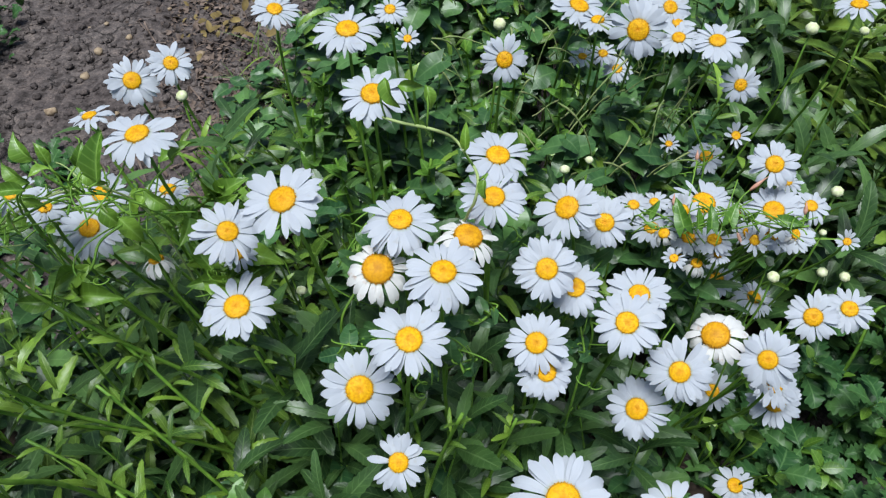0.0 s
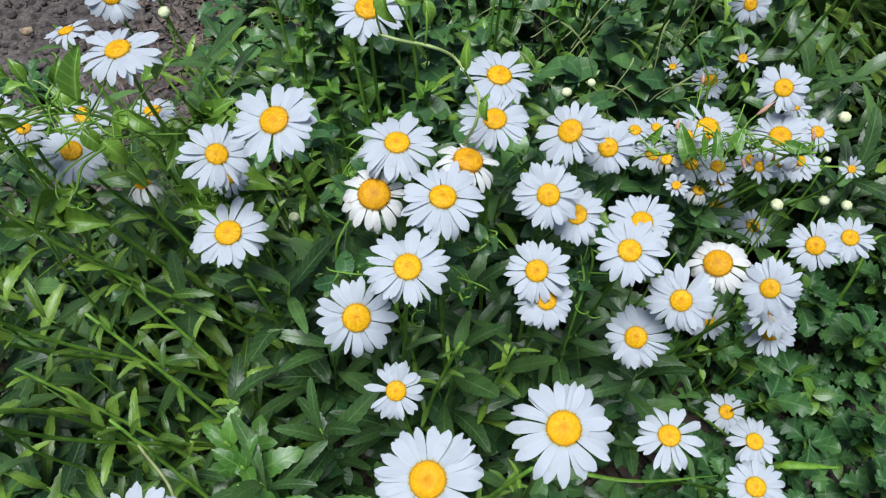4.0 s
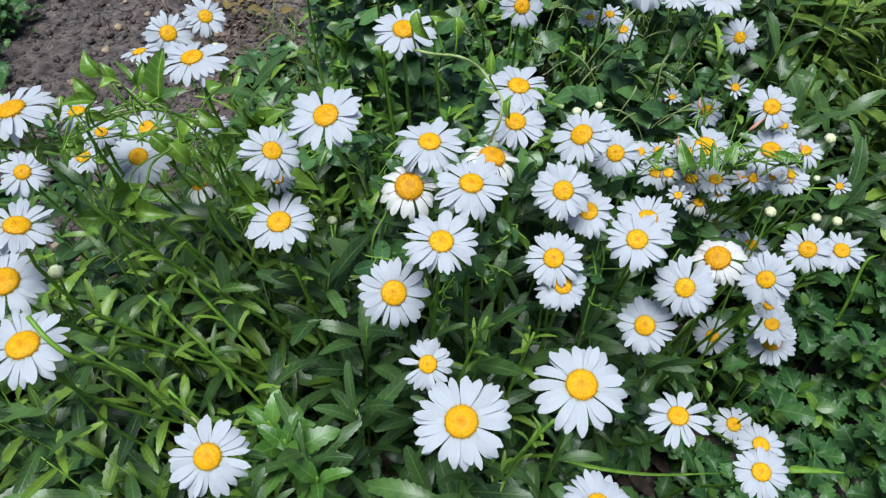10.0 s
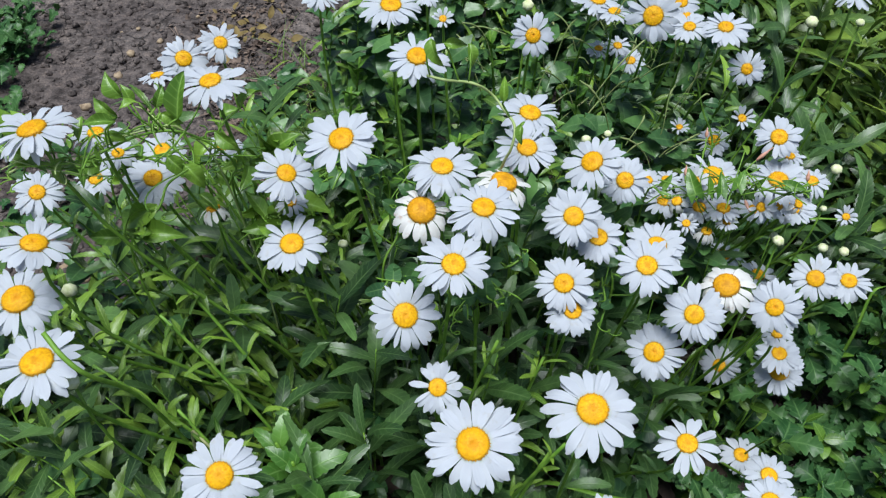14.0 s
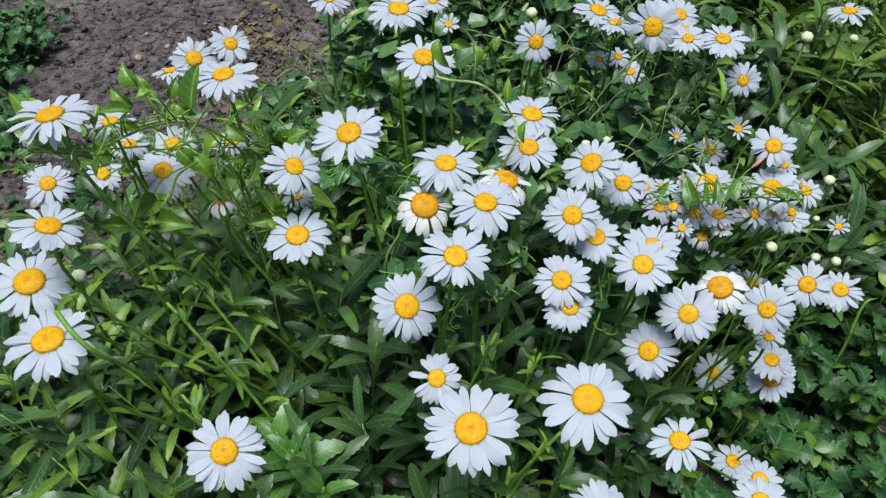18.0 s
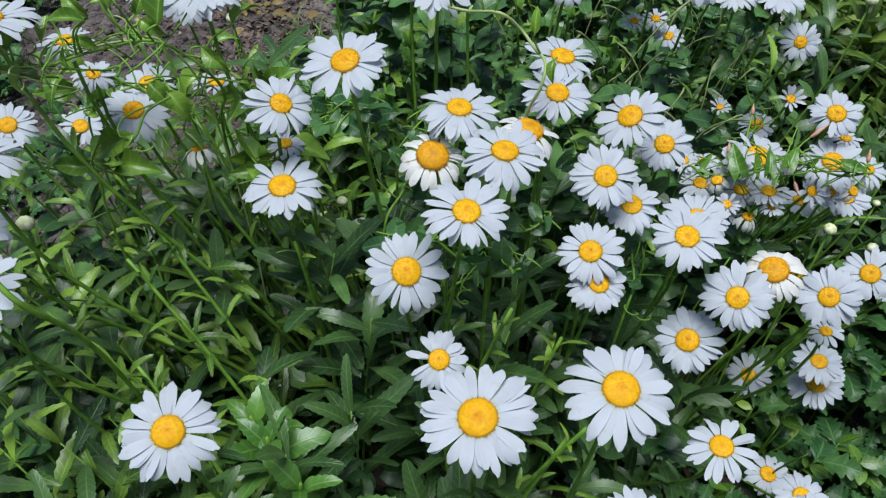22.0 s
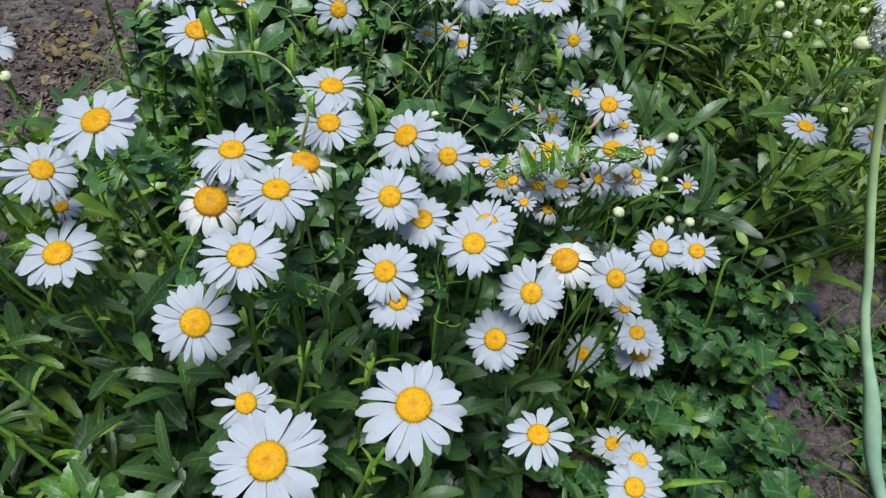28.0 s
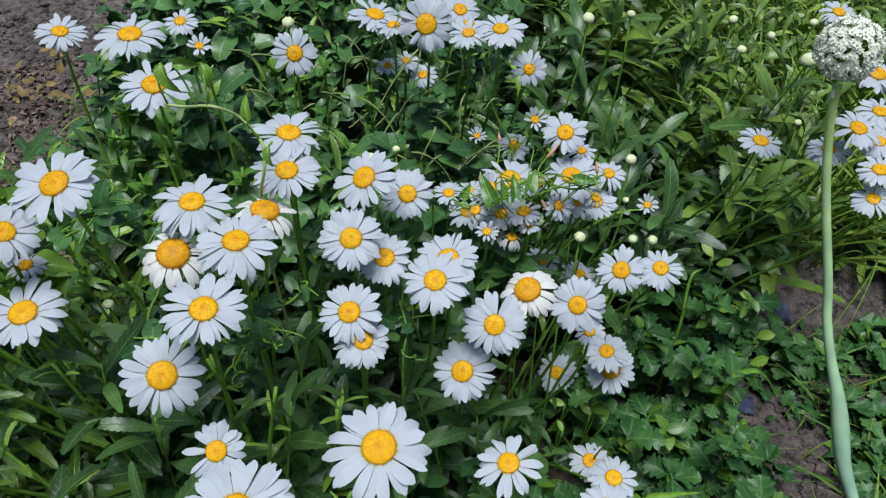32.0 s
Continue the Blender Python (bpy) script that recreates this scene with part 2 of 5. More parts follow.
def onion_material():
    """Waxy blue-green skin that turns yellow-green towards the flower head."""
    m, nt, b = material("onion_skin", 0.42)
    pos = nt.nodes.new("ShaderNodeSeparateXYZ")
    nt.links.new(nt.nodes.new("ShaderNodeNewGeometry").outputs["Position"], pos.inputs[0])
    hue = ramp(nt, pos.outputs[2], [(0.2, (0.27, 0.42, 0.29)), (0.4, (0.33, 0.47, 0.25)), (0.6, (0.4, 0.52, 0.17))])
    n = texture(nt, scale=35.0, detail=4.0).outputs[0]
    c = mixed(nt, 1.0, hue, ramp(nt, n, [(0.3, (0.75, 0.78, 0.8)), (0.7, (1.1, 1.1, 1.1))]), "MULTIPLY")
    nt.links.new(c, b.inputs["Base Color"])
    bump(nt, b, n, 0.15, 0.001)
    return m


ONION = onion_material()
FLORET = petal_material("onion_floret", (0.9, 0.91, 0.8), (0.97, 0.97, 0.9))
PEBBLE = plain("tan_pebble", (0.2, 0.14, 0.09), (0.38, 0.29, 0.19), 120, 0.8)
PAPER = plain("papery_sheath", (0.6, 0.5, 0.38), (0.78, 0.72, 0.6), 120, 0.7)


def soil_material():
    """Dry crumbly loam: grains and crumbs at three sizes, paler where it has dried out, with a few long drying cracks."""
    m, nt, b = material("soil", 0.95)
    big = texture(nt, scale=5.0, detail=6.0).outputs[0]
    crumb = texture(nt, scale=60.0, detail=8.0).outputs[0]
    grain = texture(nt, scale=260.0, detail=4.0).outputs[0]
    c = ramp(nt, big, [(0.3, (0.058, 0.046, 0.044)), (0.7, (0.13, 0.11, 0.102))])
    c = mixed(nt, 1.0, c, ramp(nt, crumb, [(0.32, (0.35, 0.33, 0.32)), (0.5, (1, 1, 1)), (0.7, (1.5, 1.46, 1.4))]), "MULTIPLY")
    c = mixed(nt, 1.0, c, ramp(nt, grain, [(0.3, (0.6, 0.58, 0.57)), (0.55, (1, 1, 1)), (0.72, (1.5, 1.45, 1.38))]), "MULTIPLY")
    cr = texture(nt, "ShaderNodeTexVoronoi", scale=8.0)
    wob = texture(nt, scale=22.0, detail=5.0)
    warp = nt.nodes.new("ShaderNodeVectorMath")
    warp.operation = "MULTIPLY_ADD"
    warp.inputs[1].default_value = (0.11, 0.11, 0.11)
    nt.links.new(wob.outputs["Color"], warp.inputs[0])
    nt.links.new(nt.nodes.new("ShaderNodeNewGeometry").outputs["Position"], warp.inputs[2])
    nt.links.new(warp.outputs[0], cr.inputs["Vector"])
    cr.feature = "DISTANCE_TO_EDGE"
    gap = ramp(nt, cr.outputs["Distance"], [(0.0, (1, 1, 1)), (0.026, (0, 0, 0))])
    gap = calc(nt, "MULTIPLY", gap, calc(nt, "GREATER_THAN", big, 0.47))
    c = mixed(nt, gap, c, (0.03, 0.025, 0.023))
    nt.links.new(c, b.inputs["Base Color"])
    h = calc(nt, "ADD", calc(nt, "MULTIPLY", crumb, 1.0), calc(nt, "MULTIPLY", grain, 0.3))
    bump(nt, b, calc(nt, "SUBTRACT", h, calc(nt, "MULTIPLY", gap, 0.5)), 0.9, 0.008)
    return m


SOIL = soil_material()


# ---- mesh helpers ----
def part(name, data, mat, parent, local=None, label=""):
    """One mesh under a thing or a part; local is its pose in the thing's own axes."""
    ob = new(name, data)
    ob.parent = parent
    if local is not None:
        ob.matrix_basis = local
    if mat and not data.materials:
        data.materials.append(mat)
    if label:
        tagged(ob, label)
    return ob


def mesh_of(name, verts, faces, uvs=None, smooth=True):
    me = bpy.data.meshes.new(name)
    me.from_pydata([tuple(v) for v in verts], [], faces)
    if uvs is not None:
        layer = me.uv_layers.new(name="UVMap")
        loops = np.empty(len(me.loops), dtype=np.int32)
        me.loops.foreach_get("vertex_index", loops)
        layer.data.foreach_set("uv", np.asarray(uvs, float)[loops].ravel())
    if smooth:
        me.polygons.foreach_set("use_smooth", [True] * len(me.polygons))
    me.update()
    return me


def blade(rows, half_width, lift, fold=0.12, cols=4, wave=0.0, seed=0, twist=0.0):
    """A leaf or petal of length 1 along +y: half_width(v), lift(v) give its outline and its bend."""
    rng = random.Random(seed)
    verts, uvs, faces = [], [], []
    ph = rng.uniform(0, 6.28)
    for i in range(rows + 1):
        v = i / rows
        w = half_width(v, i)
        for j in range(cols + 1):
            s = 2 * j / cols - 1
            a = twist * v
            x, z = s * w, lift(v) + fold * abs(s) * w + wave * math.sin(9 * v + ph + 2 * s) * abs(s)
            verts.append((x * math.cos(a), v, z + x * math.sin(a)))
            uvs.append((j / cols, v))
    n = cols + 1
    for i in range(rows):
        for j in range(cols):
            a = i * n + j
            faces.append((a, a + 1, a + n + 1, a + n))
    return verts, faces, uvs


def tube(points, radii, sides=7):
    """A round stem through points, with a radius at each."""
    verts, faces = [], []
    pts = [Vector(p) for p in points]
    side = None
    for k, p in enumerate(pts):
        d = (pts[min(k + 1, len(pts) - 1)] - pts[max(k - 1, 0)]).normalized()
        side = d.cross(Vector((0.31, 0.9, 0.2))).normalized() if side is None else (side - d * side.dot(d)).normalized()
        other = d.cross(side)
        for s in range(sides):
            a = 2 * math.pi * s / sides
            verts.append(p + (side * math.cos(a) + other * math.sin(a)) * radii[k])
    for k in range(len(pts) - 1):
        for s in range(sides):
            a, b = k * sides + s, k * sides + (s + 1) % sides
            faces.append((a, b, b + sides, a + sides))
    faces.append(tuple(range(sides))[::-1])
    faces.append(tuple(range((len(pts) - 1) * sides, len(pts) * sides)))
    return verts, faces


def bezier(a, b, c, d, n):
    a, b, c, d = (Vector(p) for p in (a, b, c, d))
    out = []
    for k in range(n + 1):
        t = k / n
        out.append(a * (1 - t) ** 3 + b * 3 * t * (1 - t) ** 2 + c * 3 * t * t * (1 - t) + d * t ** 3)
    return out


def glide(points, n):
    """A smooth line through the points (Catmull-Rom)."""
    p = [Vector(q) for q in points]
    p = [p[0] * 2 - p[1]] + p + [p[-1] * 2 - p[-2]]
    out = []
    for k in range(1, len(p) - 2):
        for s in range(n):
            t = s / n
            out.append(0.5 * (2 * p[k] + (p[k + 1] - p[k - 1]) * t + (2 * p[k - 1] - 5 * p[k] + 4 * p[k + 1] - p[k + 2]) * t * t
                              + (3 * p[k] - p[k - 1] - 3 * p[k + 1] + p[k + 2]) * t ** 3))
    out.append(p[-2])
    return out


def joined(name, pieces, kinds, mat):
    """Many copies of a few small shapes in one mesh. pieces: (matrix, index of shape)."""
    vs, fs, us, base = [], [], [], 0
    data = [(np.array([tuple(v) for v in k[0]]), np.array(k[1]), np.array(k[2])) for k in kinds]
    for m, k in pieces:
        v, f, u = data[k]
        mm = np.array(m)
        vs.append(v @ mm[:3, :3].T + mm[:3, 3])
        fs.append(f + base)
        us.append(u)
        base += len(v)
    v, f, u = np.concatenate(vs), np.concatenate(fs), np.concatenate(us)
    me = bpy.data.meshes.new(name)
    me.vertices.add(len(v))
    me.vertices.foreach_set("co", v.ravel())
    me.loops.add(f.size)
    me.loops.foreach_set("vertex_index", f.ravel())
    me.polygons.add(len(f))
    me.polygons.foreach_set("loop_start", np.arange(len(f)) * f.shape[1])
    me.polygons.foreach_set("use_smooth", [True] * len(f))
    layer = me.uv_layers.new(name="UVMap")
    layer.data.foreach_set("uv", u[f.ravel()].ravel())
    me.update(calc_edges=True)
    me.validate()
    me.materials.append(mat)
    return me


# ---- the ground ----
def ground_z(x, y):
    left = min(max((0.45 - x) / 0.8, 0.0), 1.0)
    left = left * left * (3 - 2 * left)
    far = 1.0 / (1.0 + (max(abs(x), abs(y)) / 3.0) ** 4)
    return (0.08 + 0.12 * left) * far


def soil_height(x, y):
    near = 1.0 / (1.0 + (math.hypot(x, y - 0.6) / 2.5) ** 4)
    n = noise.fractal(Vector((x * 9, y * 9, 0)), 1.0, 2.0, 4) * 0.012 + noise.noise(Vector((x * 34, y * 34, 3))) * 0.005 + noise.noise(Vector((x * 95, y * 95, 6))) * 0.0015
    return ground_z(x, y) + n * near


def axis_steps(lo, hi, n):
    core = list(np.linspace(lo, hi, n))
    out, step = [], (hi - lo) / n
    a, b = lo, hi
    while b < 300:
        step *= 1.55
        a, b = a - step, b + step
        out.append((a, b))
    return [p[0] for p in out[::-1]] + core + [p[1] for p in out]


gx, gy = axis_steps(-1.1, 1.5, 300), axis_steps(-0.4, 2.0, 280)
gv = [(x, y, soil_height(x, y)) for y in gy for x in gx]
gn = len(gx)
gf = [(j * gn + i, j * gn + i + 1, (j + 1) * gn + i + 1, (j + 1) * gn + i) for j in range(len(gy) - 1) for i in range(gn - 1)]
ground = new("ground", mesh_of("ground", gv, gf))
ground.data.materials.append(SOIL)
tagged(ground, "dry grey-brown garden soil, crumbly and cracked", "soil", kind="structure")

# ---- shapes shared by the flowers ----
PETALS, OLD_PETALS = [], []
PETAL_ROWS, PETAL_COLS = 9, 6


def petal(seed):
    """A strap-shaped ray petal with two grooves and a blunt tip nicked into two or three small teeth."""
    rng = random.Random(seed)
    wide, droop, shoulder = rng.uniform(0.1, 0.128), rng.uniform(-0.02, 0.2), rng.uniform(0.62, 0.8)
    curl, skew = rng.uniform(-0.05, 0.2), rng.uniform(-0.05, 0.05)

    def half(q, i):
        w = wide * (0.4 + 0.6 * min(1, q / 0.5) ** 0.8)
        return w * (1 - 0.64 * (max(0, q - shoulder) / (1 - shoulder)) ** 2)

    v, f, u = blade(PETAL_ROWS, half, lambda q: 0.06 * math.sin(q * 2.2) - droop * q * q - curl * q ** 5,
                    fold=rng.uniform(-0.16, 0.1), cols=PETAL_COLS, wave=0.012, seed=seed, twist=rng.uniform(-0.3, 0.3))
    nick = [rng.uniform(0.05, 0.09), rng.uniform(0.0, 0.03), rng.uniform(0.02, 0.055), rng.uniform(-0.01, 0.015), rng.uniform(0.02, 0.055), rng.uniform(0.0, 0.03), rng.uniform(0.05, 0.09)]
    groove = (0, 1, -1, 1, -1, 1, 0)
    out = []
    for k, (x, y, z) in enumerate(v):
        i, j = divmod(k, PETAL_COLS + 1)
        out.append((x + skew * y * y, y - nick[j] * (i == PETAL_ROWS) - 0.4 * nick[j] * (i == PETAL_ROWS - 1), z + 0.006 * groove[j] * min(1, 3 * y)))
    return out, f, u


for s in range(14):
    v, f, u = petal(s)
    PETALS.append(mesh_of("petal", v, f, u))
    PETALS[-1].materials.append(PETAL)
    v = [(a * 0.9, b - 0.1 * b * b, c - 0.25 * b * b) for a, b, c in v]
    OLD_PETALS.append(mesh_of("creamy_petal", v, f, u))
    OLD_PETALS[-1].materials.append(PETAL_OLD)


def disc_mesh(dome, dimple, seed, mat):
    """A dome of unit radius closely set with small florets in spirals; u runs from its middle to its rim."""
    rng = random.Random(seed)
    verts, faces, uvs = [], [], []

    def height(r):
        return dome * (1 - r * r) ** 0.6 - dimple * max(0, 1 - r / 0.4) ** 2 if r < 1 else 0.0

    rings, seg = 9, 26
    for i in range(rings + 1):
        r = i / rings
        for j in range(seg):
            a = 2 * math.pi * j / seg
            verts.append((r * math.cos(a), r * math.sin(a), height(r) - (0.25 if i == rings else 0)))
            uvs.append((r, 0.0))
    for i in range(rings):
        for j in range(seg):
            a, b = i * seg + j, i * seg + (j + 1) % seg
            faces.append((a, a + seg, b + seg, b))
    total = 420
    for k in range(total):
        r = math.sqrt((k + 0.5) / total) * 0.985
        a = k * 2.39996 + rng.uniform(-0.03, 0.03)
        p = Vector((r * math.cos(a), r * math.sin(a), height(r)))
        out = Vector((p.x * 0.7 + rng.uniform(-0.2, 0.2), p.y * 0.7 + rng.uniform(-0.2, 0.2), 1)).normalized()
        tall, wide = 0.016 + 0.022 * r * r + rng.uniform(-0.01, 0.02), 0.05 * rng.uniform(0.8, 1.1)
        s = out.cross(Vector((0, 1, 0.1))).normalized()
        o = out.cross(s)
        n = len(verts)
        for ring, (size, lift) in enumerate(((1.0, -0.02), (0.62, tall))):
            for q in range(5):
                b = q * math.pi * 0.4 + a
                verts.append(p + (s * math.cos(b) + o * math.sin(b)) * wide * size + out * lift)
                uvs.append((r, 0.2 + 0.8 * ring))
        for q in range(5):
            faces.append((n + q, n + (q + 1) % 5, n + 5 + (q + 1) % 5, n + 5 + q))
        faces.append((n + 5, n + 6, n + 7, n + 8, n + 9))
    me = mesh_of("disc", verts, faces, uvs, smooth=False)
    me.materials.append(mat)
    return me


DISCS = [disc_mesh(0.32, 0.12, 1, DISC), disc_mesh(0.36, 0.18, 2, DISC), disc_mesh(0.26, 0.1, 3, DISC)]
OLD_DISCS = [disc_mesh(0.62, 0.1, 4, DISC_OLD), disc_mesh(0.5, 0.0, 5, DISC_OLD)]


def calyx_mesh():
    """The green cup of small overlapping scales under a flower head, of unit radius."""
    verts, faces = [], []
    seg = 16
    for i, (r, z) in enumerate(((0.12, -0.62), (0.5, -0.5), (0.85, -0.28), (1.02, -0.02), (0.9, 0.02))):
        for j in range(seg):
            a = 2 * math.pi * j / seg
            k = r * (1 + 0.05 * (-1) ** j * (i in (2, 3)))
            verts.append((k * math.cos(a), k * math.sin(a), z + 0.04 * (-1) ** j * (i == 3)))
    for i in range(4):
        for j in range(seg):
            a, b = i * seg + j, i * seg + (j + 1) % seg
            faces.append((a, b, b + seg, a + seg))
    faces.append(tuple(range(seg))[::-1])
    faces.append(tuple(range(4 * seg, 5 * seg)))
    me = mesh_of("calyx", verts, faces)
    me.materials.append(CALYX)
    return me


CALYX_MESH = calyx_mesh()


# ---- leaf shapes ----
def lance(seed, width=0.105, teeth=0.13, bend=0.4, fold=0.3, rows=24):
    """A lance-shaped leaf, widest past its middle, with small forward teeth and a blunt tip, narrowed into its stalk."""
    rng = random.Random(seed)
    k = rng.uniform(0.8, 1.2)
    peak = rng.uniform(1.0, 1.35)

    def half(q, i):
        w = width * k * (0.15 + 0.9 * math.sin(math.pi * min(1, q ** peak * 0.92 + 0.03)) ** 0.85)
        if i == rows:
            return 0.006
        return w * (1 + teeth * (0.6 if i % 2 else -0.6) * (0.2 < q < 0.98))

    b = bend * rng.uniform(0.2, 1.4)
    return blade(rows, half, lambda q: 0.25 * b * math.sin(q * 2.4) - b * q * q * 0.7, fold=fold * rng.uniform(0.5, 1.3), cols=2, wave=0.012, seed=seed, twist=rng.uniform(-0.5, 0.5))


def arrow(seed, width=0.4):
    """A bindweed leaf: an arrow-head with two rounded lobes behind the stalk."""
    rng = random.Random(seed)
    w0 = width * rng.uniform(0.85, 1.15)

    def half(q, i):
        return max(0.004, w0 * (0.8 + 0.3 * min(q / 0.25, 1)) * (1 - q ** 1.7) ** 0.8) if q < 1 else 0.004

    v, f, u = blade(9, half, lambda q, c=rng.uniform(0.05, 0.4): -c * q * q, fold=rng.uniform(0.1, 0.5), cols=4, wave=0.035, seed=seed, twist=rng.uniform(-0.6, 0.6))
    out = []
    for (x, y, z), (a, b) in zip(v, u):
        s = abs(2 * a - 1)
        out.append((x, y - 0.22 * s * (1 - b) ** 3 * (1.2 if s > 0.4 else 0.6), z))
    return out, f, u


def lobed(seed):
    """A chrysanthemum leaf: broad, cut into blunt rounded lobes that lean towards its tip."""
    rng = random.Random(seed)
    k, shift = rng.uniform(0.85, 1.15), rng.uniform(-0.03, 0.03)

    def half(q, i):
        if q < 0.14:
            return 0.035
        body = 0.38 * math.sin(math.pi * min(0.94, 0.08 + 0.86 * (q - 0.14) / 0.86) ** 0.9) ** 0.75
        notch = abs(math.cos(math.pi * (q - 0.3 + shift) / 0.21)) ** 0.8
        return k * body * (0.5 + 0.5 * notch)

    v, f, u = blade(22, half, lambda q, c=rng.uniform(0.1, 0.4): 0.12 * math.sin(2 * q) - c * q * q, fold=rng.uniform(0.05, 0.4), cols=4, wave=0.045, seed=seed, twist=rng.uniform(-0.4, 0.4))
    return [(x, y + 0.34 * abs(x) * (0.14 < b < 0.93), z) for (x, y, z), (a, b) in zip(v, u)], f, u


def oval(seed):
    rng = random.Random(seed)
    k = rng.uniform(0.85, 1.15)
    return blade(8, lambda q, i: max(0.006, 0.26 * k * math.sin(math.pi * min(q ** 0.9, 1)) ** 0.7), lambda q: 0.1 * q - 0.22 * q * q, fold=0.22, cols=2, wave=0.01, seed=seed)


def grass(seed):
    rng = random.Random(seed)
    b = rng.uniform(0.2, 0.8)
    return blade(8, lambda q, i: 0.022 * (1 - q ** 2) + 0.001, lambda q: -b * q * q, fold=0.6, cols=2, seed=seed, twist=rng.uniform(-1, 1))


def heart(seed):
    """An older bindweed leaf: short, broad and heart-shaped, with a blunt tip."""
    rng = random.Random(seed)
    w0 = rng.uniform(0.4, 0.52)

    def half(q, i):
        return max(0.02, w0 * (0.7 + 0.36 * min(q / 0.3, 1)) * (1 - q ** 2.3) ** 0.62) if q < 1 else 0.02

    v, f, u = blade(10, half, lambda q, c=rng.uniform(0.1, 0.35): -c * q * q, fold=rng.uniform(0.08, 0.35), cols=4, wave=0.05, seed=seed, twist=rng.uniform(-0.3, 0.3))
    return [(x, y - 0.24 * abs(2 * a - 1) * (1 - b) ** 3, z) for (x, y, z), (a, b) in zip(v, u)], f, u


LANCES = [lance(s) for s in range(8)]
WIDE = [lance(s + 40, 0.125, 0.16, 0.5, 0.35, 16) for s in range(8)]
NARROW = [lance(s + 20, 0.088, 0.16, 0.5, 0.35, 16) for s in range(8)]
ARROWS = [arrow(s) for s in range(5)]
HEARTS = [heart(s) for s in range(6)]
LOBES = [lobed(s) for s in range(6)]
OVALS = [oval(s) for s in range(4)]
GRASSES = [grass(s) for s in range(6)]


def shared(kinds, name, mat):
    out = []
    for v, f, u in kinds:
        me = mesh_of(name, v, f, u)
        me.materials.append(mat)
        out.append(me)
    return out


LANCE_MESHES = shared(LANCES, "leaf", LEAF)
NARROW_MESHES = shared(NARROW, "leaf", LEAF_YOUNG)
ARROW_MESHES = shared(ARROWS, "leaf", VINE_LEAF)
HEART_MESHES = shared(HEARTS, "leaf", HEART_LEAF)
OVAL_MESHES = shared(OVALS, "leaf", YELLOWISH)


def leaf_pose(place, azimuth, rise, length, roll=0.0):
    """A leaf that starts at place and points along azimuth (radians), lifted by rise (radians)."""
    return (Matrix.Translation(place) @ Matrix.Rotation(azimuth - math.pi / 2, 4, "Z") @ Matrix.Rotation(rise, 4, "X")
            @ Matrix.Rotation(roll, 4, "Y") @ Matrix.Scale(length, 4))


# ---- daisies ----
CENTRE = Vector((0.06, 0.42, 0))
flower_random = random.Random(11)
FACES, STEM_LEAVES = [], []


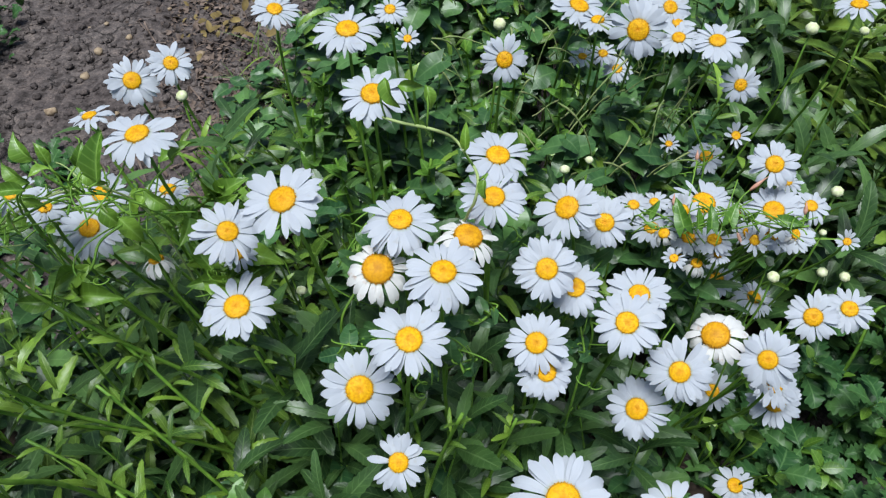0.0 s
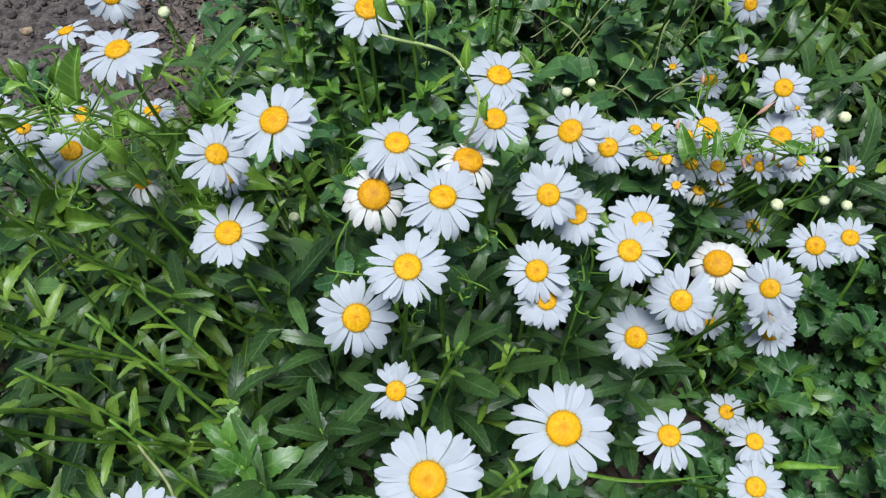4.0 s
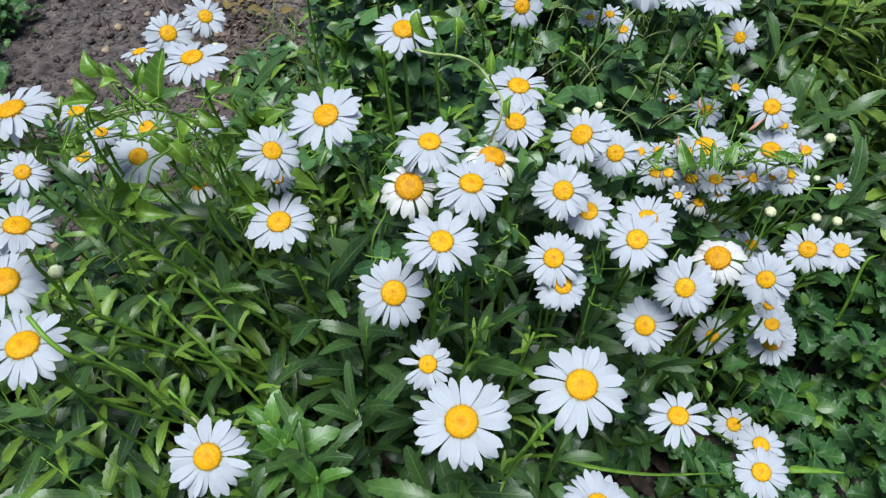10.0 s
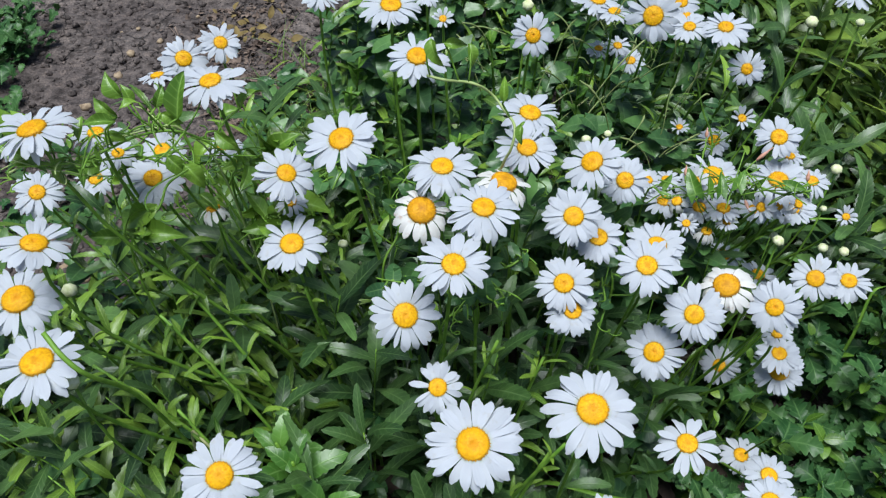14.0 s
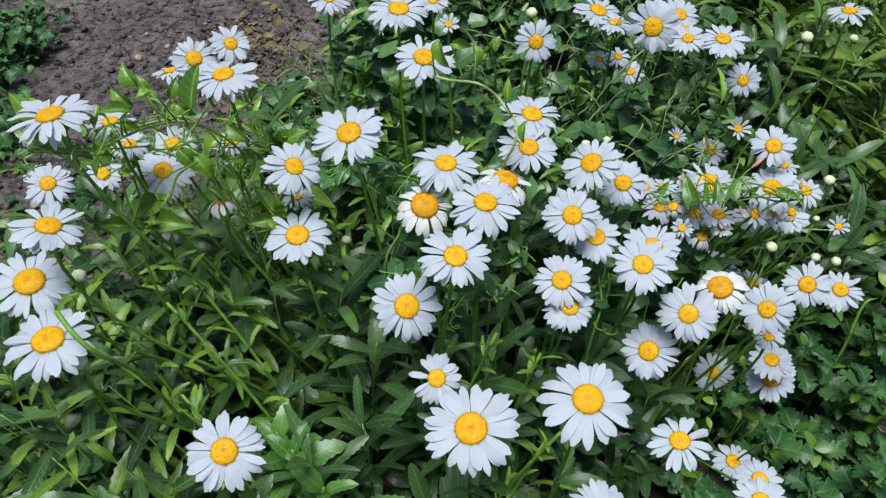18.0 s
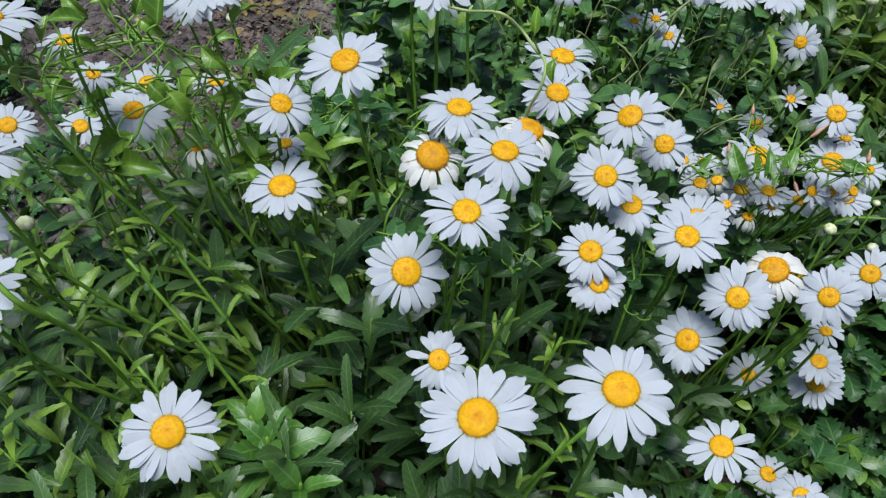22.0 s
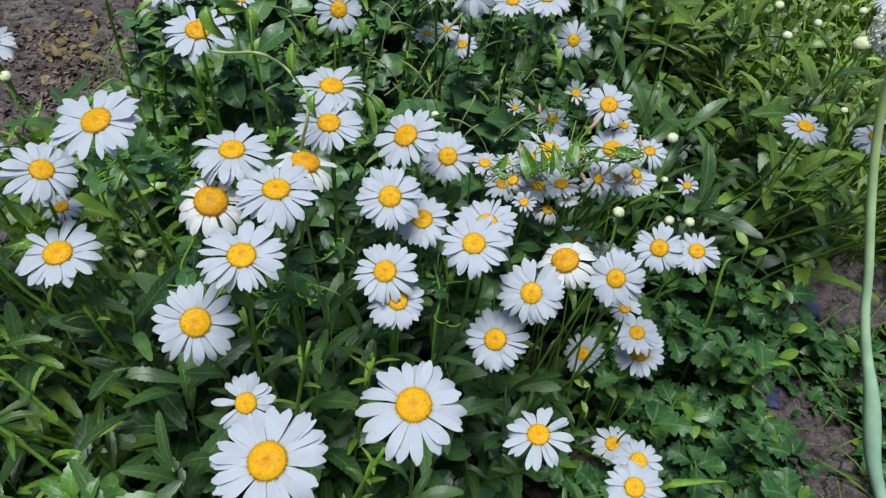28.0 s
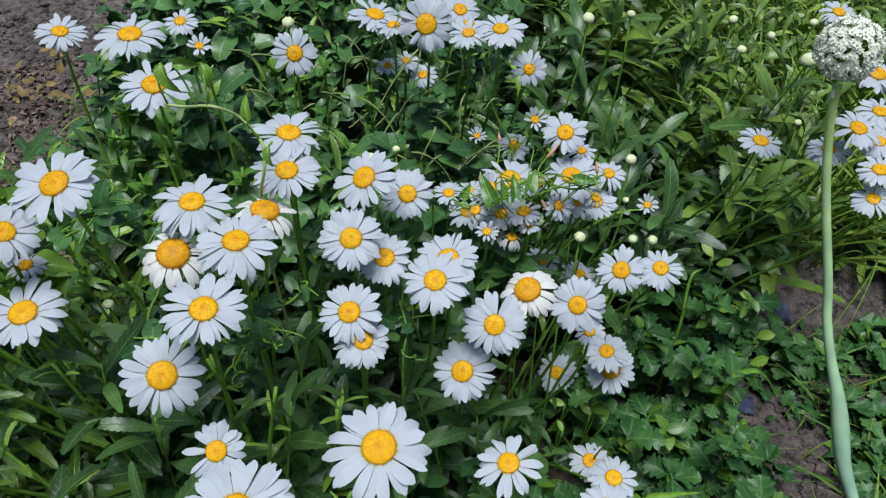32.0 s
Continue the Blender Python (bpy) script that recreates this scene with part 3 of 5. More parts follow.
def daisy(place, width, tilt, azimuth, label, state=""):
    """A daisy on its own stem: head centre, head width, lean of its face from upright and the way it leans, in degrees."""
    r = flower_random
    head = Vector(place)
    turn = Matrix.Rotation(radians(azimuth), 4, "Z") @ Matrix.Rotation(radians(tilt), 4, "Y") @ Matrix.Rotation(r.uniform(0, 6.28), 4, "Z")
    up = (turn @ Vector((0, 0, 1, 0))).to_3d()
    FACES.append((head, up, width))
    foot = head.lerp(CENTRE, 0.48 if head.x < -0.17 else 0.22 if head.x < 0.12 else 0.05) + Vector((r.uniform(-0.03, 0.03), r.uniform(-0.03, 0.03), 0))
    if head.x > 0.1:
        foot.y += 0.15 if head.y > 0.45 else 0.08
    foot.z = soil_height(foot.x, foot.y) - 0.008
    thing = tagged(new("daisy"), label, "flower", "daisies in the clump")
    thing.location = foot
    back = Matrix.Translation(-foot)
    disc_r = width * (0.205 if state == "aged" else 0.18 if width > 0.06 else 0.167) * r.uniform(0.92, 1.08)
    m = back @ Matrix.Translation(head) @ turn
    mats = (OLD_DISCS if state == "aged" else DISCS)
    part("disc", r.choice(mats), None, thing, m @ Matrix.Scale(disc_r, 4), "domed golden disc" if state == "aged" else "yellow disc of small florets")
    part("calyx", CALYX_MESH, None, thing, m @ Matrix.Translation((0, 0, -0.003)) @ Matrix.Scale(disc_r * 0.92, 4))
    count = {"aged": 23, "opening": 13, "gap": 19, "spent": 13}.get(state, r.randint(27, 32) if width > 0.045 else r.randint(22, 26))
    meshes = OLD_PETALS if state in ("spent", "aged") else PETALS
    a0, wander_a = r.uniform(0, 6.28), r.uniform(0.0, 0.22)
    for k in range(count):
        a = 2 * math.pi * (k + r.uniform(-0.38, 0.38)) / count
        a += wander_a * math.sin(2 * a + a0)
        start = disc_r * 0.86
        side = 1 + 0.06 * math.sin(a + a0)
        length = (width / 2 - start) * r.uniform(0.86, 1.08) * side
        lift = r.uniform(-14, 8) - (10 if state == "aged" else 0) - (38 if state == "spent" else 0) + (32 if state == "opening" else 0)
        odd = r.random()
        if odd < 0.07 and state == "":
            lift -= r.uniform(10, 26)
        slim = r.uniform(0.5, 0.7) if odd > 0.9 else r.uniform(0.85, 1.12)
        pm = (m @ Matrix.Rotation(a, 4, "Z") @ Matrix.Translation((0, start, -0.001 + 0.001 * (k % 2))) @ Matrix.Rotation(radians(lift), 4, "X")
              @ Matrix.Rotation(r.uniform(-0.22, 0.22), 4, "Y") @ Matrix.Rotation(r.uniform(-0.13, 0.13), 4, "Z"))
        broad = width * 0.5 * (1.02 if count > 25 else 1.06 if count > 16 else 1.15) * slim
        part("petal", r.choice(meshes), None, thing, pm @ Matrix.Diagonal((broad, length, length, 1)))
    tip = head - up * disc_r * 0.55
    tall = tip.z - foot.z
    lean = Vector((r.uniform(-0.02, 0.02), r.uniform(-0.02, 0.02), 0))
    line = bezier(foot, foot + Vector((0, 0, tall * 0.45)) + lean, tip - (up * 0.7 + Vector((0, 0, 0.5))) * tall * 0.28, tip, 12)
    line = [p - foot for p in line]
    v, f = tube(line, [0.0022 - 0.0008 * k / 12 for k in range(13)])
    stem = part("stem", mesh_of("stem", v, f), STEM, thing)
    for k in range(12 if head.x < -0.17 else 0):
        q = line[1 + k * 9 // 12].lerp(line[2 + k * 9 // 12], r.random())
        STEM_LEAVES.append((stem, foot, leaf_pose(q, r.uniform(0, 6.28), r.uniform(0.2, 1.1), (0.058 - 0.003 * k) * r.uniform(0.7, 1.2), r.uniform(-0.5, 0.5)), r.choice(NARROW_MESHES)))
    for k in range(7 if head.x > -0.17 else 0):
        q = line[3 + k]
        a = r.uniform(0, 6.28)
        size = (0.072 - 0.0085 * k) * (0.65 if head.x > 0.15 else 1.0)
        STEM_LEAVES.append((stem, foot, leaf_pose(q, a, r.uniform(0.2, 0.9), size * r.uniform(0.8, 1.2), r.uniform(-0.4, 0.4)), r.choice(LANCE_MESHES)))
    return thing


daisy((-0.091, 0.362, 0.698), 0.059, 20, -117, "large white daisy with bright yellow disc")
daisy((-0.140, 0.374, 0.652), 0.051, 29, -44, "large white daisy with bright yellow disc")
daisy((-0.137, 0.341, 0.605), 0.057, 12, -86, "large white daisy with bright yellow disc")
daisy((-0.032, 0.358, 0.629), 0.055, 22, -79, "older daisy with domed orange disc and drooping creamy petals", "aged")
daisy((0.016, 0.333, 0.658), 0.057, 7, -72, "large white daisy with bright yellow disc")
daisy((-0.016, 0.387, 0.651), 0.058, 7, -79, "large white daisy with bright yellow disc")
daisy((0.034, 0.378, 0.643), 0.052, 11, -6, "daisy with flattened golden disc among taller blooms", "aged")
daisy((0.053, 0.404, 0.658), 0.054, 15, -92, "large white daisy with bright yellow disc")
daisy((0.057, 0.440, 0.666), 0.055, 7, -54, "large white daisy with bright yellow disc")
daisy((0.111, 0.414, 0.636), 0.054, 31, -141, "large white daisy with bright yellow disc")
daisy((0.148, 0.431, 0.600), 0.046, 33, -109, "medium white daisy with yellow disc on green stem")
daisy((0.095, 0.375, 0.609), 0.054, 30, -99, "large white daisy with bright yellow disc")
daisy((0.121, 0.380, 0.579), 0.047, 21, -101, "white daisy with golden disc behind a taller one")
daisy((-0.006, 0.286, 0.646), 0.055, 14, -75, "large white daisy with bright yellow disc")
daisy((-0.042, 0.278, 0.595), 0.057, 34, -75, "large white daisy with bright yellow disc")
daisy((-0.016, 0.249, 0.540), 0.044, 28, -85, "medium white daisy with yellow disc on green stem")
daisy((0.087, 0.330, 0.575), 0.050, 25, -110, "large white daisy with bright yellow disc")
daisy((0.095, 0.314, 0.559), 0.046, 23, -101, "medium white daisy with yellow disc on green stem")
daisy((0.174, 0.380, 0.570), 0.055, 16, -132, "large white daisy with bright yellow disc")
daisy((0.155, 0.340, 0.588), 0.054, 20, -108, "large white daisy with bright yellow disc")
daisy((0.201, 0.322, 0.547), 0.054, 37, -117, "large white daisy with bright yellow disc")
daisy((0.241, 0.363, 0.537), 0.057, 22, -143, "daisy with a domed dark golden disc and white petals", "aged")
daisy((0.279, 0.341, 0.535), 0.050, 40, -129, "large white daisy with bright yellow disc")
daisy((0.356, 0.416, 0.488), 0.050, 34, -121, "large white daisy with bright yellow disc")
daisy((0.444, 0.482, 0.409), 0.052, 23, -126, "large white daisy with bright yellow disc")
daisy((0.175, 0.314, 0.502), 0.053, 34, -120, "large white daisy with bright yellow disc")
daisy((0.344, 0.478, 0.242), 0.054, 36, -141, "white daisy on a low stem near the soil")
daisy((0.384, 0.427, 0.308), 0.061, 36, -125, "fully open white daisy overlapping another bloom")
daisy((0.093, 0.201, 0.592), 0.069, 16, -105, "very large white daisy with many slender petals")
daisy((0.200, 0.245, 0.465), 0.056, 10, -155, "white daisy missing petals, a leaf tip between them", "gap")
daisy((0.363, 0.380, 0.190), 0.053, 11, -100, "daisy with sparse curled white petals low on the clump", "gap")
daisy((0.353, 0.313, 0.271), 0.055, 9, -122, "white daisy on a low stem near the soil")
daisy((0.008, 0.162, 0.611), 0.065, 17, -112, "very large white daisy with a broad orange disc")
daisy((-0.145, 0.128, 0.630), 0.050, 26, -67, "large white daisy with bright yellow disc")
daisy((-0.281, 0.203, 0.634), 0.061, 3, -59, "large white daisy with bright yellow disc")
daisy((-0.332, 0.275, 0.609), 0.062, 12, -68, "large white daisy with bright yellow disc")
daisy((-0.300, 0.280, 0.666), 0.053, 17, 19, "large white daisy with bright yellow disc")
daisy((-0.194, 0.406, 0.716), 0.054, 6, -146, "large white daisy with bright yellow disc")
daisy((-0.312, 0.657, 0.568), 0.055, 41, -60, "large white daisy with bright yellow disc")
daisy((-0.267, 0.661, 0.587), 0.048, 35, -55, "large white daisy with bright yellow disc")
daisy((-0.271, 0.488, 0.663), 0.037, 12, 129, "medium white daisy with yellow disc on green stem")
daisy((-0.275, 0.425, 0.597), 0.055, 21, -75, "large white daisy with bright yellow disc")
daisy((-0.287, 0.406, 0.642), 0.032, 13, -41, "small white daisy with a neat yellow disc")
daisy((-0.219, 0.465, 0.602), 0.041, 8, 68, "medium white daisy with yellow disc on green stem")
daisy((-0.221, 0.407, 0.579), 0.040, 23, 122, "spent daisy with limp pinkish white petals", "spent")
daisy((-0.433, 0.594, 0.440), 0.049, 27, -58, "large white daisy with bright yellow disc")
daisy((-0.412, 0.459, 0.544), 0.049, 29, -71, "large white daisy with bright yellow disc")
daisy((-0.299, 0.333, 0.725), 0.060, 7, 162, "large white daisy with bright yellow disc")
daisy((-0.281, 0.376, 0.688), 0.039, 3, -79, "medium white daisy with yellow disc on green stem")
daisy((-0.278, 0.466, 0.595), 0.045, 18, -85, "medium white daisy with yellow disc on green stem")
daisy((-0.068, 0.577, 0.685), 0.061, 9, -77, "large white daisy with bright yellow disc")
daisy((-0.153, 0.676, 0.641), 0.049, 14, -53, "large white daisy with bright yellow disc")
daisy((-0.037, 0.656, 0.654), 0.034, 21, -94, "small white daisy with a neat yellow disc")
daisy((-0.019, 0.617, 0.648), 0.024, 30, -93, "small daisy just opening, petals still short", "opening")
daisy((-0.039, 0.478, 0.694), 0.055, 17, -83, "white daisy with a bindweed leaf lying across it")
daisy((0.068, 0.566, 0.662), 0.043, 54, -91, "medium white daisy with yellow disc on green stem")
daisy((0.202, 0.646, 0.639), 0.060, 56, -108, "large white daisy with bright yellow disc")
daisy((0.260, 0.745, 0.601), 0.051, 30, -79, "large white daisy with bright yellow disc")
daisy((0.255, 0.680, 0.607), 0.045, 17, -123, "medium white daisy with yellow disc on green stem")
daisy((0.279, 0.640, 0.631), 0.053, 13, -124, "large white daisy with bright yellow disc")
daisy((0.310, 0.625, 0.590), 0.040, 55, -103, "medium white daisy with yellow disc on green stem")
daisy((0.176, 0.756, 0.529), 0.033, 9, -104, "small white daisy with a neat yellow disc")
daisy((0.199, 0.755, 0.534), 0.034, 15, -82, "small white daisy with a neat yellow disc")
daisy((0.218, 0.750, 0.516), 0.038, 22, -117, "medium white daisy with yellow disc on green stem")
daisy((0.162, 0.751, 0.599), 0.065, 13, -35, "large white daisy with bright yellow disc")
daisy((0.267, 0.729, 0.592), 0.037, 14, -86, "medium white daisy with yellow disc on green stem")
daisy((0.262, 0.639, 0.499), 0.025, 14, -129, "tiny half-open daisy on a thin stalk", "opening")
daisy((0.308, 0.639, 0.480), 0.041, 29, -127, "medium white daisy with yellow disc on green stem")
daisy((0.322, 0.619, 0.529), 0.030, 28, -90, "small half-open daisy on a thin stalk", "opening")
daisy((0.319, 0.522, 0.580), 0.048, 31, -113, "large white daisy with bright yellow disc")
daisy((0.345, 0.534, 0.546), 0.033, 5, -146, "small white daisy with a neat yellow disc")
daisy((0.213, 0.558, 0.487), 0.037, 9, -87, "medium white daisy with yellow disc on green stem")
daisy((0.241, 0.577, 0.472), 0.033, 13, -158, "small white daisy with a neat yellow disc")
daisy((0.270, 0.527, 0.523), 0.061, 16, -91, "large white daisy with bright yellow disc")
daisy((0.321, 0.494, 0.548), 0.058, 19, -126, "large white daisy with bright yellow disc")
daisy((0.382, 0.535, 0.511), 0.040, 18, -103, "medium white daisy with yellow disc on green stem")
daisy((0.364, 0.516, 0.489), 0.047, 17, -150, "medium white daisy with yellow disc on green stem")
daisy((0.343, 0.550, 0.452), 0.044, 0, -84, "medium white daisy with yellow disc on green stem")
daisy((0.329, 0.550, 0.374), 0.048, 6, -97, "white daisy on a low stem near the soil")
daisy((0.377, 0.541, 0.349), 0.050, 11, -61, "white daisy on a low stem near the soil")
daisy((0.407, 0.653, 0.663), 0.045, 10, 160, "medium white daisy with yellow disc on green stem")
daisy((0.179, 0.724, 0.599), 0.042, 6, -148, "medium white daisy with yellow disc on green stem")
daisy((-0.147, 0.396, 0.599), 0.030, 8, -106, "small white daisy with a neat yellow disc")
daisy((0.305, 0.356, 0.476), 0.030, 11, -164, "small white daisy with a neat yellow disc")
daisy((0.373, 0.428, 0.342), 0.051, 15, -136, "white daisy on a low stem near the soil")
daisy((0.291, 0.227, 0.392), 0.052, 14, -122, "white daisy on a low stem near the soil")
daisy((0.091, 0.110, 0.605), 0.047, 5, -5, "medium white daisy with yellow disc on green stem")
daisy((0.600, 0.595, 0.486), 0.055, 6, -84, "large white daisy with bright yellow disc")
daisy((0.659, 0.553, 0.499), 0.052, 10, 171, "large white daisy with bright yellow disc")
daisy((0.671, 0.539, 0.536), 0.058, 14, -98, "large white daisy with bright yellow disc")
daisy((0.726, 0.575, 0.528), 0.056, 9, -115, "large white daisy with bright yellow disc")
daisy((0.698, 0.531, 0.521), 0.048, 15, -130, "large white daisy with bright yellow disc")
daisy((0.679, 0.493, 0.512), 0.049, 13, -144, "large white daisy with bright yellow disc")
daisy((0.672, 0.476, 0.486), 0.047, 20, -148, "medium white daisy with yellow disc on green stem")
daisy((0.757, 0.739, 0.567), 0.051, 15, -103, "large white daisy with bright yellow disc")
daisy((0.793, 0.673, 0.514), 0.065, 15, -92, "large white daisy with bright yellow disc")
daisy((0.255, 0.500, 0.502), 0.042, 7, -115, "medium white daisy with yellow disc on green stem")
daisy((0.274, 0.487, 0.514), 0.039, 10, -159, "medium white daisy with yellow disc on green stem")
daisy((0.229, 0.533, 0.479), 0.044, 8, -144, "medium white daisy with yellow disc on green stem")
daisy((0.231, 0.464, 0.514), 0.025, 22, -118, "half-open white daisy with petals still upright", "opening")
daisy((0.263, 0.481, 0.486), 0.036, 4, -82, "spent daisy with limp white petals among the small blooms", "spent")
daisy((0.257, 0.535, 0.495), 0.038, 15, -116, "medium white daisy with yellow disc on green stem")
daisy((0.333, 0.498, 0.510), 0.042, 11, -109, "medium white daisy with yellow disc on green stem")
daisy((0.278, 0.477, 0.504), 0.025, 6, -160, "small white daisy with a neat yellow disc")

daisy((0.292, 0.505, 0.535), 0.034, 35, -140, "spent daisy with limp white petals among the small blooms", "spent")
daisy((0.245, 0.512, 0.528), 0.036, 24, -100, "half-open white daisy with petals still upright", "opening")
daisy((0.305, 0.475, 0.528), 0.032, 40, -80, "half-open white daisy with petals still upright", "opening")
daisy((0.225, 0.490, 0.520), 0.034, 30, -150, "spent daisy with limp white petals among the small blooms", "spent")
daisy((0.350, 0.490, 0.520), 0.030, 30, -60, "spent daisy with limp white petals among the small blooms", "spent")


# ---- buds ----
def bud_ball(seed):
    """A round bud: overlapping pale petal tips closed over a green cup, of unit radius."""
    verts, faces = [], []
    seg, rings = 14, 8
    for i in range(rings + 1):
        a = math.pi * i / rings
        for j in range(seg):
            b = 2 * math.pi * j / seg
            r = math.sin(a) * (1 + 0.06 * (-1) ** j * (i < 5))
            verts.append((r * math.cos(b), r * math.sin(b), math.cos(a) * 0.85 - 0.12 * (i == 0)))
    for i in range(rings):
        for j in range(seg):
            a, b = i * seg + j, i * seg + (j + 1) % seg
            faces.append((a, a + seg, b + seg, b))
    me = mesh_of("bud", verts, faces)
    me.materials.append(BUD)
    return me


BUD_MESH = bud_ball(1)
bud_random = random.Random(23)


def bud(place, size, label="round pale green daisy bud on a thin stalk"):
    r = bud_random
    head = Vector(place)
    foot = head.lerp(CENTRE, 0.12) + Vector((r.uniform(-0.03, 0.03), r.uniform(0.0, 0.05), 0))
    foot.z = soil_height(foot.x, foot.y) - 0.006
    thing = tagged(new("daisy_bud"), label, "bud", "daisy buds")
    thing.location = foot
    top = head - foot
    turn = Matrix.Translation(top) @ Matrix.Rotation(r.uniform(-0.4, 0.4), 4, "X") @ Matrix.Rotation(r.uniform(-0.4, 0.4), 4, "Y")
    part("ball", BUD_MESH, None, thing, turn @ Matrix.Scale(size * 0.44, 4))
    part("calyx", CALYX_MESH, None, thing, turn @ Matrix.Translation((0, 0, -size * 0.11)) @ Matrix.Scale(size * 0.42, 4))
    line = bezier((0, 0, 0), (r.uniform(-0.02, 0.02), 0, top.z * 0.5), top - Vector((r.uniform(-0.01, 0.01), 0.02, top.z * 0.3)), top - Vector((0, 0, size * 0.4)), 10)
    v, f = tube(line, [0.0017 - 0.0006 * k / 10 for k in range(11)], 6)
    stem = part("stem", mesh_of("stem", v, f), STEM, thing)
    for k in range(2):
        part("leaf", r.choice(NARROW_MESHES), None, stem, leaf_pose(line[4 + 2 * k], r.uniform(0, 6.28), r.uniform(0.4, 1.0), r.uniform(0.025, 0.04)))


WHITE_BUD = "plump white bud about to open"
bud((-0.259, 0.643, 0.559), 0.014, WHITE_BUD)
bud((-0.110, 0.416, 0.525), 0.011, "small green bud among the leaves")
bud((0.416, 0.557, 0.509), 0.014)
bud((0.412, 0.539, 0.466), 0.009)
bud((0.425, 0.524, 0.418), 0.013)
bud((0.444, 0.514, 0.423), 0.013)
bud((0.319, 0.444, 0.512), 0.013, WHITE_BUD)
bud((0.366, 0.529, 0.430), 0.012)
bud((0.321, 0.546, 0.437), 0.012)
bud((0.127, 0.520, 0.574), 0.011)
bud((0.156, 0.552, 0.556), 0.009)
bud((-0.315, 0.308, 0.580), 0.014)
bud((-0.274, 0.212, 0.596), 0.012)
bud((0.728, 0.913, 0.469), 0.016)
bud((0.774, 0.874, 0.460), 0.014)
bud((0.698, 0.826, 0.469), 0.016)
bud((0.810, 0.840, 0.496), 0.014)
bud((0.668, 0.627, 0.483), 0.010)
bud((0.622, 0.597, 0.591), 0.022, WHITE_BUD)
bud((0.405, 0.712, 0.597), 0.016, WHITE_BUD)
bud((0.440, 0.678, 0.617), 0.011)
bud((0.065, 0.608, 0.670), 0.013)
daisy((0.432, 0.525, 0.468), 0.026, 30, -120, "half-open white daisy with petals still upright", "opening")
daisy((0.250, 0.497, 0.476), 0.026, 30, -120, "half-open white daisy with petals still upright", "opening")


# ---- onion ----
def onion():
    line = glide([(0.690, 0.215, 0.075), (0.674, 0.243, 0.142), (0.662, 0.277, 0.178), (0.651, 0.310, 0.217), (0.648, 0.338, 0.254), (0.645, 0.361, 0.285),
                  (0.639, 0.387, 0.317), (0.635, 0.416, 0.355), (0.634, 0.441, 0.396), (0.625, 0.468, 0.451), (0.617, 0.490, 0.500),
                  (0.612, 0.507, 0.541), (0.607, 0.517, 0.577), (0.605, 0.524, 0.607)], 3)
    foot = Vector((0.690, 0.215, 0.07))
    thing = tagged(new("onion_plant"), "flowering onion with a swollen pale green stalk and round white head", "onion")
    thing.location = foot
    n = len(line)
    radii = []
    for k in range(n):
        q = k / (n - 1)
        radii.append(0.0044 + 0.0018 * (1 - q) + 0.0043 * math.exp(-((q - 0.30) / 0.11) ** 2))
    v, f = tube([p - foot for p in line], radii, 14)
    part("stalk", mesh_of("stalk", v, f), ONION, thing, None, "smooth swollen blue-green hollow stalk")
    head = Vector((0.606, 0.530, 0.643)) - foot
    verts, faces, rays, ray_faces = [], [], [], []
    r = random.Random(4)
    total = 500
    for k in range(total):
        z = 1 - 2 * (k + 0.5) / total
        a = k * 2.39996
        d = Vector((math.sqrt(1 - z * z) * math.cos(a), math.sqrt(1 - z * z) * math.sin(a), z))
        d = (d + Vector((r.gauss(0, 0.1), r.gauss(0, 0.1), r.gauss(0, 0.1)))).normalized()
        c = d * 0.0295 * r.uniform(0.82, 1.08)
        s = d.cross(Vector((0.2, 0.3, 0.9))).normalized()
        o = d.cross(s)
        tv, tf = tube([d * 0.006, c * 0.6, c], [0.0004, 0.0003, 0.0004], 4)
        ray_faces += [tuple(i + len(rays) for i in q) for q in tf]
        rays += tv
        spin, wide = r.uniform(0, 1), r.uniform(0.8, 1.2)
        for q in range(6):
            b = spin + q * math.pi / 3
            e = s * math.cos(b) + o * math.sin(b)
            g = d.cross(e)
            base = len(verts)
            verts += [c, c + (e * 0.0022 + g * 0.0016 + d * 0.0008) * wide, c + (e * 0.0043 + d * 0.0014) * wide, c + (e * 0.0022 - g * 0.0016 + d * 0.0008) * wide]
            faces.append((base, base + 1, base + 2, base + 3))
        base = len(verts)
        tv, tf = tube([c, c + d * 0.0016, c + d * 0.003], [0.001, 0.0013, 0.0004], 5)
        faces += [tuple(i + base for i in q) for q in tf]
        verts += tv
    umbel = part("flower_head", mesh_of("flower_head", verts, faces, [(0.5, 0.7)] * len(verts), smooth=False), FLORET, thing, Matrix.Translation(head), "round head of tiny greenish white star florets")
    part("inner_stalk", mesh_of("inner_stalk", rays, ray_faces), STEM, umbel)
    v, f = tube([(0, 0, -0.012), (0, 0, -0.004), (0, 0, 0.004), (0, 0, 0.01)], [0.006, 0.011, 0.011, 0.004], 12)
    part("core", mesh_of("core", v, f), STEM, umbel)
    sv, sf, su = oval(9)
    sheath = mesh_of("sheath", sv, sf, su)
    part("sheath", sheath, PAPER, thing, Matrix.Translation(Vector((0.607, 0.522, 0.607)) - foot) @ Matrix.Rotation(-1.9, 4, "X") @ Matrix.Rotation(0.6, 4, "Z") @ Matrix.Scale(0.015, 4), "dry papery sheath hanging under the head")
    for k in range(9):
        a = r.uniform(0, 6.28)
        gv, gf2, gu = grass(k + 60)
        me = mesh_of("leaf", gv, gf2, gu)
        me.materials.append(LEAF_YOUNG)
